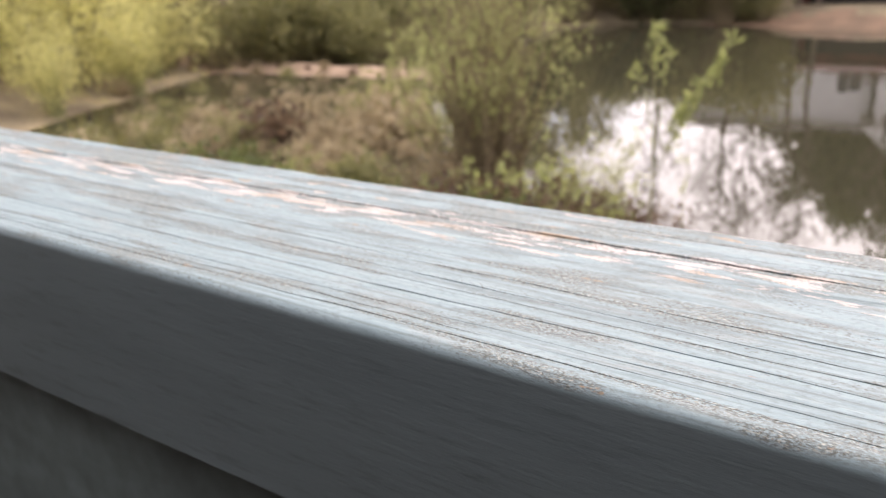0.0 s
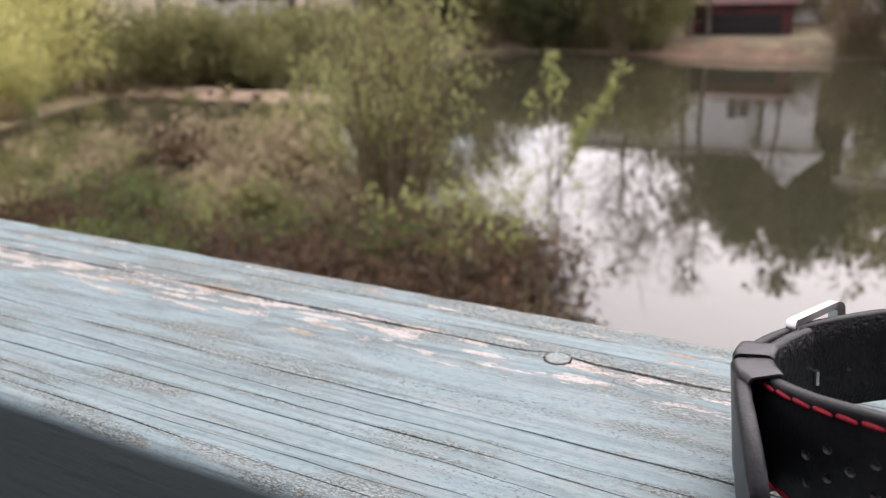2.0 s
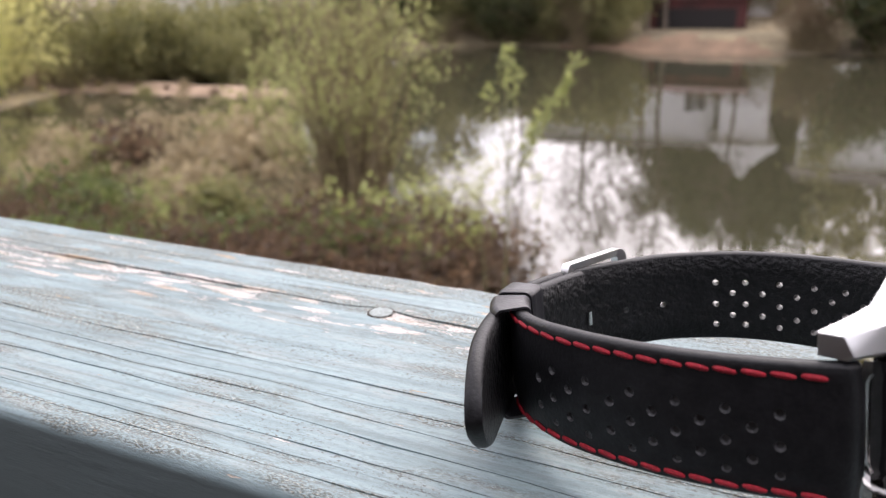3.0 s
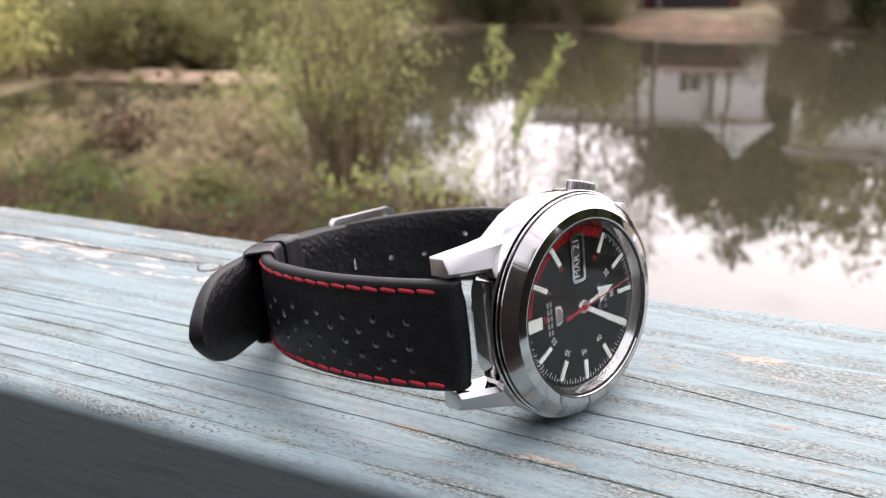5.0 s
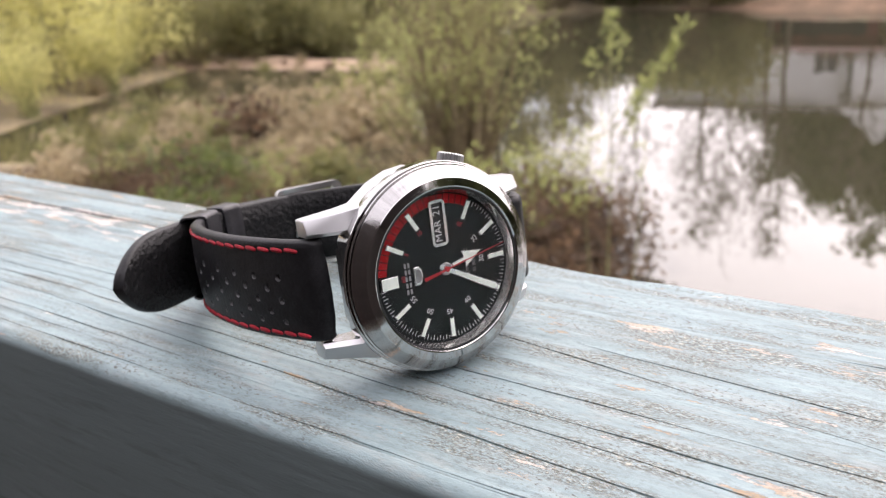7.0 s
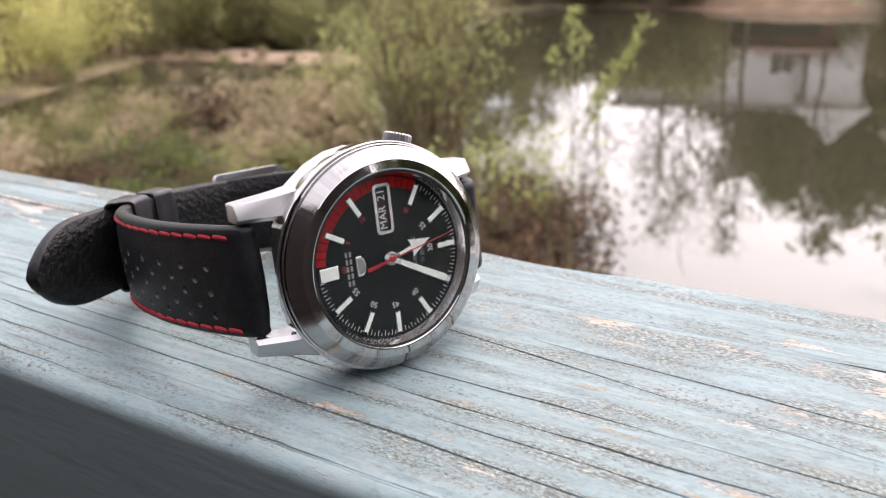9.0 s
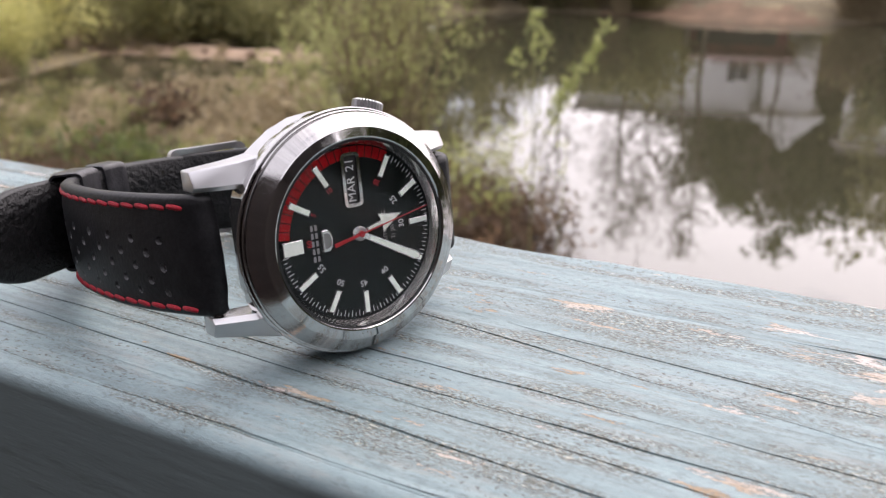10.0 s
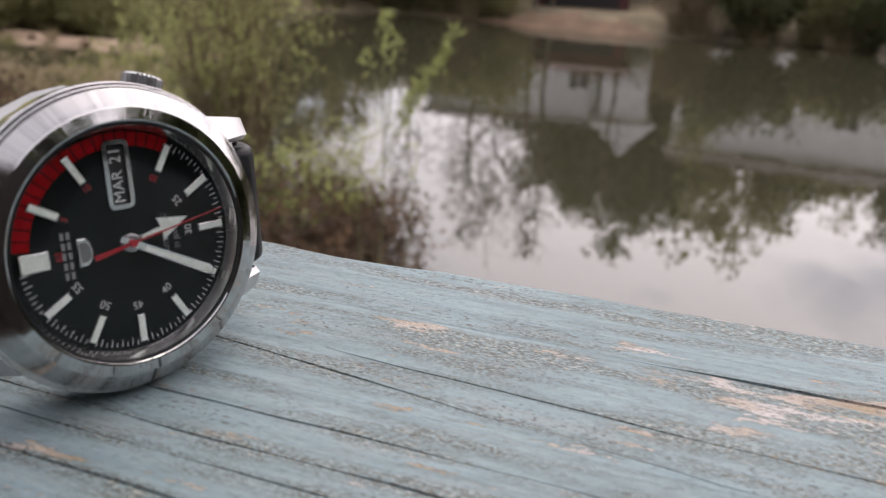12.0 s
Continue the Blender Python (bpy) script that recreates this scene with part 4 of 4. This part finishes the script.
wpart("bezel", lathe([(14.85, 0.0), (14.85, 1.9), (15.0, 2.0), (15.2, 2.05), (16.55, 1.68), (16.72, 1.6), (18.55, 0.32), (18.7, 0.16), (18.7, -0.1), (18.55, -0.2), (18.1, -0.22)]), M_BEZEL, watch, "polished steel bezel with fine scratches")
wpart("bezel_bevel", lathe([(14.88, 1.95), (14.98, 2.1), (15.15, 2.16), (16.55, 1.78), (16.7, 1.68), (16.6, 1.5), (15.2, 1.8)], closed=True), M_STEEL)
wpart("crystal_gasket", lathe([(14.5, 1.4), (14.5, 1.93), (14.84, 1.93), (14.84, 1.4)], closed=True), M_BLACK)
crystal = wpart("crystal", lathe([(0.01, 1.55), (14.48, 1.55), (14.5, 1.9), (14.3, 1.98), (0.01, 2.0)]), M_CRYSTAL)
crystal.visible_shadow = False
wpart("chapter_ring", lathe([(13.75, 0.03), (13.8, 0.15), (14.5, 1.5), (14.8, 1.5), (14.8, 0.03)], closed=True), M_BRUSHED, watch, "silver sloping inner ring")

# lugs
for sx in (1, -1):
    for sy in (1, -1):
        bm = bmesh.new()
        sections = []
        # y, inner and outer x, back and front z, how far the front falls away outwards
        for y, x0, x1, z0, z1, fall in ((2.5, 10.0, 19.1, -6.6, -1.3, 0.3), (6.0, 9.6, 18.5, -7.4, -1.25, 0.35), (9.5, 9.5, 16.95, -7.9, -1.25, 0.45), (12.0, 9.5, 15.1, -8.2, -1.3, 0.6), (13.4, 9.5, 14.0, -8.4, -1.7, 1.0), (16.2, 9.6, 13.5, -9.0, -2.8, 1.3), (22.7, 9.6, 12.7, -10.6, -6.1, 1.1)):
            sections.append([bm.verts.new((sx * x, sy * y, z)) for x, z in ((x0, z0), (x1, z0), (x1, z1 - fall - 0.25), (x1 - 0.22, z1 - fall), (x0 + 0.75, z1), (x0, z1 - 0.9))])
        for a, b in zip(sections, sections[1:]):
            for k in range(6):
                f = bm.faces.new((a[k], a[(k + 1) % 6], b[(k + 1) % 6], b[k]))
                f.material_index = 1 if k == 5 else 0
        bm.faces.new(sections[0])
        tip = bm.faces.new(sections[-1][::-1])
        bmesh.ops.bevel(bm, geom=list(tip.edges), offset=0.3, segments=2, profile=0.5, affect="EDGES")
        wpart("lug", bm, M_SATIN, watch, "satin steel lug with polished edges", crease=20).data.materials.append(M_STEEL)
    # the bar that holds the strap
for sy in (1, -1):
    v, f = tubes([[((-9.7, sy * 21.2, -8.0), 0.75), ((9.7, sy * 21.2, -8.0), 0.75)]], 12)
    bm = bmesh.new()
    vs = [bm.verts.new(p) for p in v]
    for q in f:
        bm.faces.new([vs[k] for k in q])
    wpart("spring_bar", bm, M_STEEL)

# crown
bm = bmesh.new()
teeth, crown_rings = 26, []
for h, grow in ((0.0, 0.0), (0.0, 1.0), (2.5, 1.0), (2.75, 0.84), (2.8, 0.0)):
    ring = []
    for k in range(teeth * 4):
        r = 2.5 * grow * (1.0 - (0.16 if k % 4 in (2, 3) and grow == 1.0 else 0.0)) + 0.001
        a = 2 * math.pi * k / (teeth * 4)
        ring.append(bm.verts.new((r * math.cos(a), h, r * math.sin(a))))
    crown_rings.append(ring)
for a, b in zip(crown_rings, crown_rings[1:]):
    for k in range(len(a)):
        bm.faces.new((a[k], a[(k + 1) % len(a)], b[(k + 1) % len(b)], b[k]))
a = radians(-108.5)
bmesh.ops.transform(bm, matrix=Matrix.Rotation(a, 4, "Z") @ Matrix.Translation((0, 18.1, -3.7)), verts=bm.verts)
wpart("crown", bm, M_SATIN, watch, "fluted steel crown")

# dial and what is on it
dial = wpart("dial", lathe([(0.01, 0.0), (13.95, 0.0), (13.95, -0.5)]), M_DIAL, watch, "black dial with white and red scale")
for minute in (5, 10, 20, 25, 30, 35, 40, 45, 50, 55):
    wpart("marker", plate(turned(rect(-0.52, 0.52, 9.35, 13.05), minute), 0.0, 0.42, 0.12), M_BRUSHED, dial)
    wpart("lume", plate(turned(rect(-0.36, 0.36, 9.55, 12.9), minute), 0.40, 0.45), M_LUME, dial)
wpart("marker", plate(rect(-1.12, 1.12, 9.8, 13.2), 0.0, 0.42, 0.1), M_BRUSHED, dial)
wpart("lume", plate(rect(-1.0, 1.0, 9.93, 13.08), 0.40, 0.46), M_LUME, dial)
for k in range(40, 121):
    minute = k / 2
    if minute % 5 == 0 or minute > 59.4 or minute < 20.4:
        continue
    long = minute % 1 == 0
    wpart("minute_stroke", plate(turned(rect(-0.055, 0.055, 12.35 if long else 12.75, 13.3), minute), 0.0, 0.02), M_PRINT, dial, smooth=False)
# the red band from twelve to four, in blocks
for k in range(20):
    arc = [(11.85 * math.sin(2 * math.pi * t / 60), 11.85 * math.cos(2 * math.pi * t / 60)) for t in np.linspace(k + 0.06, k + 0.94, 4)]
    arc += [(13.6 * math.sin(2 * math.pi * t / 60), 13.6 * math.cos(2 * math.pi * t / 60)) for t in np.linspace(k + 0.94, k + 0.06, 4)]
    if k == 0:
        arc = [(max(x, 1.5), y) for x, y in arc]
        if arc[1][0] - arc[0][0] < 0.01:
            continue
    wpart("red_block", plate(arc, 0.0, 0.02), M_BAND, dial, smooth=False)
for minute, mat, r, size in ((25, M_PRINT, 8.15, 1.4), (30, M_PRINT, 8.15, 1.4), (35, M_PRINT, 8.15, 1.4), (40, M_PRINT, 8.15, 1.4), (45, M_PRINT, 8.15, 1.4), (50, M_PRINT, 8.15, 1.4), (55, M_PRINT, 8.15, 1.4),
                             (60, M_RED, 8.6, 1.2), (5, M_RED, 8.5, 1.15), (10, M_RED, 8.5, 1.15), (20, M_RED, 8.5, 1.15)):
    flip = math.pi if 16 < minute < 44 else 0.0
    m = Matrix.Rotation(-2 * math.pi * minute / 60, 4, "Z") @ Matrix.Translation((0, r, 0.02)) @ Matrix.Rotation(flip, 4, "Z")
    lettering("numeral", str(minute), size, m, mat, dial)
lettering("inscription", "AUTOMATIC", 0.95, Matrix.Translation((0, -4.9, 0.02)), M_EMBLEM, dial)
lettering("inscription", "21 JEWELS", 0.95, Matrix.Translation((0, -6.35, 0.02)), M_EMBLEM, dial)
# maker's marks as plain shapes
for k in range(5):
    x0, x1 = -2.95 + k * 1.2, -2.08 + k * 1.2
    for y0, y1 in ((7.1, 7.5), (7.82, 8.22)):
        wpart("emblem_bar", plate(rect(x0, x1, y0, y1), 0.0, 0.06), M_EMBLEM, dial)
shield = [(-1.7, 6.55), (-1.75, 5.45), (-1.2, 4.9), (0, 4.65), (1.2, 4.9), (1.75, 5.45), (1.7, 6.55)]
wpart("emblem", plate(shield, 0.0, 0.3, 0.15), M_BRUSHED, dial)
wpart("emblem", plate([(x * 0.7, 5.65 + (y - 5.65) * 0.66) for x, y in shield], 0.3, 0.34), M_DULL, dial)
# date window
wpart("date_frame", frame_bm(rounded(4.3, 12.75, -1.3, 2.0, 0.8), rounded(4.85, 12.2, -0.75, 1.45, 0.4), 0.0, 0.45), M_STEEL, dial)
wpart("date_plate", plate(rounded(4.8, 12.25, -0.8, 1.5, 0.4), 0.0, 0.05), M_BLACK, dial, smooth=False)
lettering("day", "MAR", 1.95, Matrix.Translation((7.0, 0.33, 0.07)), M_PRINT, dial)
lettering("date", "21", 2.05, Matrix.Translation((10.8, 0.33, 0.07)), M_PRINT, dial)

# pointers, at twenty-five to six
pointers = wpart("hub", lathe([(1.15, 0.3), (1.15, 0.75), (1.0, 0.85), (0.01, 0.9)], 40), M_DULL)
HOUR, MINUTE, SECOND = 27.75, 34.95, 28.3
wpart("hour_pointer", plate(turned([(-0.35, -1.4), (0.35, -1.4), (0.42, 4.2), (1.65, 3.95), (0.0, 8.2), (-1.65, 3.95), (-0.42, 4.2)], HOUR), 0.5, 0.62), M_BRUSHED)
wpart("hour_lume", plate(turned([(-1.3, 4.2), (1.3, 4.2), (0.0, 7.7)], HOUR), 0.62, 0.66), M_LUME)
wpart("hour_lume", plate(turned(rect(-0.18, 0.18, 1.6, 4.3), HOUR), 0.62, 0.66), M_LUME)
wpart("minute_pointer", plate(turned([(-0.4, -1.6), (0.4, -1.6), (0.68, 11.3), (0.4, 12.2), (-0.4, 12.2), (-0.68, 11.3)], MINUTE), 0.78, 0.9), M_BRUSHED)
wpart("minute_lume", plate(turned([(-0.28, 1.8), (0.28, 1.8), (0.48, 11.2), (0.25, 11.9), (-0.25, 11.9), (-0.48, 11.2)], MINUTE), 0.9, 0.95), M_LUME)
wpart("second_pointer", plate(turned([(-0.34, -5.0), (0.34, -5.0), (0.2, -0.6), (0.12, 1.0), (0.06, 12.9), (-0.06, 12.9), (-0.12, 1.0), (-0.2, -0.6)], SECOND), 1.05, 1.13), M_RED)
wpart("second_cap", lathe([(0.5, 0.9), (0.5, 1.2), (0.42, 1.28), (0.01, 1.3)], 32), M_RED)


# strap
def spline(points, step):
    """Catmull-Rom through the points, as points about step apart, with tangents."""
    p = [Vector(q) for q in points]
    p = [2 * p[0] - p[1]] + p + [2 * p[-1] - p[-2]]
    fine = []
    for k in range(1, len(p) - 2):
        for i in range(24):
            t = i / 24
            fine.append(0.5 * (2 * p[k] + (p[k + 1] - p[k - 1]) * t + (2 * p[k - 1] - 5 * p[k] + 4 * p[k + 1] - p[k + 2]) * t * t + (3 * p[k] - p[k - 1] - 3 * p[k + 1] + p[k + 2]) * t ** 3))
    fine.append(p[-2])
    run = [0.0]
    for a, b in zip(fine, fine[1:]):
        run.append(run[-1] + (b - a).length)
    total, out, j = run[-1], [], 0
    count = max(2, round(total / step))
    for k in range(count + 1):
        s = total * k / count
        while j < len(run) - 2 and run[j + 1] < s:
            j += 1
        t = (s - run[j]) / max(run[j + 1] - run[j], 1e-9)
        out.append((fine[j].lerp(fine[j + 1], t), (fine[j + 1] - fine[j]).normalized(), s))
    return out


def strap_bm(path, width, thick, side, pad=(1.0, 1.0, 1.0)):
    """A leather band along path in the (y, z) plane with rounded edges; side: which way is out. Faces on the inside get slot 1."""
    bm = bmesh.new()
    rings = []
    for q, t, s in path:
        n = Vector((-t.y, t.x)) * side
        w, h = width(s), thick(s) / 2
        r = min(h, w * 0.5)
        prof = [(-w, -h * 0.5), (-w + r * 0.35, -h), (-w * 0.5, -h), (0, -h), (w * 0.5, -h), (w - r * 0.35, -h), (w, -h * 0.5), (w, h * 0.4), (w - r * 0.4, h * 0.86), (w * 0.84, h * pad[0]), (w * 0.55, h * pad[1]), (0, h * pad[2]), (-w * 0.55, h * pad[1]), (-w * 0.84, h * pad[0]), (-w + r * 0.4, h * 0.86), (-w, h * 0.4)]
        rings.append([bm.verts.new((x, q.x + n.x * o, q.y + n.y * o)) for x, o in prof])
    for a, b in zip(rings, rings[1:]):
        for k in range(16):
            f = bm.faces.new((a[k], a[(k + 1) % 16], b[(k + 1) % 16], b[k]))
            f.material_index = 1 if k in (1, 2, 3, 4) else 0
    bm.faces.new(rings[0])
    bm.faces.new(rings[-1][::-1])
    bmesh.ops.recalc_face_normals(bm, faces=bm.faces)
    return bm


def punched(ob, path, holes, side, radius=0.62, lift=0.0, depth=6.0, flare=0.0):
    """Cuts round holes, given as (x, distance along the path), into a strap; lift: how far the cut starts above the middle."""
    bm = bmesh.new()
    total = path[-1][2]
    for x, s in holes:
        q, t, _ = path[min(len(path) - 1, round(s / total * (len(path) - 1)))]
        n = Vector((0, -t.y, t.x)) * side
        m = Matrix.Translation(Vector((x, q.x, q.y)) + n * lift) @ n.to_track_quat("Z", "Y").to_matrix().to_4x4()
        bmesh.ops.create_cone(bm, cap_ends=True, segments=12, radius1=radius, radius2=radius + flare, depth=depth, matrix=m)
    bmesh.ops.scale(bm, vec=(0.001, 0.001, 0.001), verts=bm.verts)
    me = bpy.data.meshes.new("cut")
    bm.to_mesh(me)
    bm.free()
    me.materials.append(M_PUNCH)
    cutter = new("cut", me)
    cutter.parent = watch
    mod = ob.modifiers.new("cut", "BOOLEAN")
    mod.object, mod.operation, mod.solver = cutter, "DIFFERENCE", "EXACT"
    mod.material_mode = "TRANSFER"
    bpy.context.view_layer.update()
    done = bpy.data.meshes.new_from_object(ob.evaluated_get(bpy.context.evaluated_depsgraph_get()))
    ob.modifiers.clear()
    ob.data = done
    bpy.data.objects.remove(cutter)
    return ob


SHORT = [(20.5, -7.6), (21.5, -7.2), (22.9, -8.7), (24.8, -12.5), (27.7, -20), (30.2, -30), (31.1, -42), (29.7, -51), (25.6, -58.9), (18, -63.6), (10, -64.8), (3.5, -64.6)]
LONG = [(-20.3, -7.4), (-21.8, -6.7), (-23.6, -8.6), (-25.2, -15), (-26.3, -25), (-25.8, -38), (-22.5, -49), (-15, -58.6), (-6, -63.6), (2, -66.4), (10, -67.6), (18.6, -66.4), (27.5, -61.6), (34.6, -56.9), (41.5, -51.6), (48.4, -45.6)]
short, long = spline(SHORT, 0.8), spline(LONG, 0.8)
end = long[-1][2]
strap_a = wpart("strap", strap_bm(short, lambda s: 9.3 - 0.6 * min(1.0, max(0.0, (s - 40) / 15)), lambda s: 3.0 if s < 2 else 2.5, 1, (0.80, 1.12, 1.22)), M_LEATHER, watch, "short black leather strap piece with red stitching", crease=62)
strap_a.data.materials.append(M_SUEDE)


def tail_width(s):
    d = end - s
    return 8.6 if d > 15 else max(0.3, 8.6 * (1 - (1 - d / 15) ** 2.2) ** 0.62)


strap_b = wpart("strap", strap_bm(long, tail_width, lambda s: 3.0 if s < 2 else (2.5 if s > end - 26 else (2.0 if s > end * 0.5 else 2.3)), -1), M_LEATHER, watch, "long black leather strap piece with holes and a pointed tail", crease=62)
strap_b.data.materials.append(M_SUEDE)
ROWS = ((2.6, -1.7, -5.8), (0.5, -3.9))
punched(strap_a, short, [(x, 8.7 + k * 3.25) for k in range(12) for x in ROWS[k % 2]], 1, 0.48, 1.85, 1.8, 0.9)
holes = [(x + 0.2, 48.8 - k * 3.05) for k in range(13) for x in ROWS[k % 2]]
near = lambda y: min((abs(q.x - y) + (50 if q.y > -50 else 0), s) for q, t, s in long)[1]
holes += [(-1.2, near(y)) for y in (-13.9, -7.2)]
punched(strap_b, long, holes, -1, 0.6)


def capsule(length, r):
    v, f = tubes([[((0, -length / 2, 0), 0.1 * r), ((0, -length / 2 + 0.2, 0), 0.75 * r), ((0, -length * 0.2, 0), r), ((0, length * 0.2, 0), r), ((0, length / 2 - 0.2, 0), 0.75 * r), ((0, length / 2, 0), 0.1 * r)]], 8)
    return [tuple(c * 0.001 for c in p) for p in v], f


sv, sf = capsule(3.1, 0.43)
stitch_mesh = bpy.data.meshes.new("stitch")
stitch_mesh.from_pydata(sv, [], sf)
stitch_mesh.shade_smooth()
stitch_mesh.materials.append(M_THREAD)
for x in (7.6, -8.1):
    s = 5.0
    while s < 60:
        f = s / short[-1][2] * (len(short) - 1)
        q, t, _ = short[int(f)]
        q = q.lerp(short[int(f) + 1][0], f - int(f))
        n = Vector((-t.y, t.x))
        ob = new("stitch", stitch_mesh)
        ob.parent = strap_a
        axis_y = Vector((0.12, t.x, t.y)).normalized()
        axis_z = Vector((0, n.x, n.y))
        axis_x = axis_y.cross(axis_z).normalized()
        rot = Matrix((axis_x, axis_y, axis_x.cross(axis_y))).transposed().to_4x4()
        ob.matrix_local = Matrix.Translation(Vector((x, q.x + n.x * 1.0, q.y + n.y * 1.0)) * 0.001) @ rot
        s += 3.4


# keepers round both layers, buckle and pin
def band(path, s0, s1, w, low, high, thick):
    """A closed leather loop round the strap between two distances along its path."""
    bm = bmesh.new()
    rows = []
    total = path[-1][2]
    for k in range(7):
        s = s0 + (s1 - s0) * k / 6
        q, t, _ = path[round(s / total * (len(path) - 1))]
        n = Vector((-t.y, t.x))
        e = 0.25 if k in (0, 6) else 0.0
        prof = rounded(-w - thick + e, w + thick - e, low - thick + e, high + thick - e, 1.2, 4)
        prof_in = rounded(-w, w, low, high, 0.9, 4)
        rows.append([[bm.verts.new((x, q.x + n.x * o, q.y + n.y * o)) for x, o in pr] for pr in (prof, prof_in)])
    n = len(rows[0][0])
    for a, b in zip(rows, rows[1:]):
        for i in (0, 1):
            for k in range(n):
                bm.faces.new((a[i][k], a[i][(k + 1) % n], b[i][(k + 1) % n], b[i][k]))
    for row in (rows[0], rows[-1]):
        for k in range(n):
            bm.faces.new((row[0][k], row[0][(k + 1) % n], row[1][(k + 1) % n], row[1][k]))
    return bm


at = lambda y: min((abs(q.x - y) + (50 if q.y > -50 else 0), s) for q, t, s in short)[1]
wpart("keeper", band(short, at(27.4), at(23.0), 9.0, -1.35, 4.0, 0.65), M_KEEPER, crease=50)
wpart("keeper", band(short, at(21.6), at(16.4), 9.0, -1.35, 3.9, 0.65), M_KEEPER, crease=50)
bm = frame_bm(rounded(-9.9, 9.9, -11.6, 5.6, 1.5, 8), rounded(-8.5, 8.5, -9.8, 3.8, 0.6, 8), -67.3, -65.5)
bmesh.ops.bevel(bm, geom=[e for e in bm.edges if len(e.link_faces) == 2 and e.calc_face_angle() > 1.2], offset=0.28, segments=2, profile=0.5, affect="EDGES")
for q in bm.verts:
    # the buckle is bowed over the wrist
    q.co.z -= 1.6 * (1 - ((q.co.y + 3.0) / 8.6) ** 2)
buckle = wpart("buckle", bm, M_SATIN, watch, "brushed steel pin buckle")
for path, r in (([(0, 4.6, -64.6), (0, 1.0, -66.9), (0, -4.0, -67.0), (0, -11.2, -66.9)], 0.65), ([(-1.6, 3.0, -63.2), (1.0, 3.0, -63.2)], 0.55)):
    v, f = tubes([[(p, r) for p in path]], 10)
    bm = bmesh.new()
    vs = [bm.verts.new(p) for p in v]
    for q in f:
        bm.faces.new([vs[k] for k in q])
    wpart("pin", bm, M_STEEL, buckle)
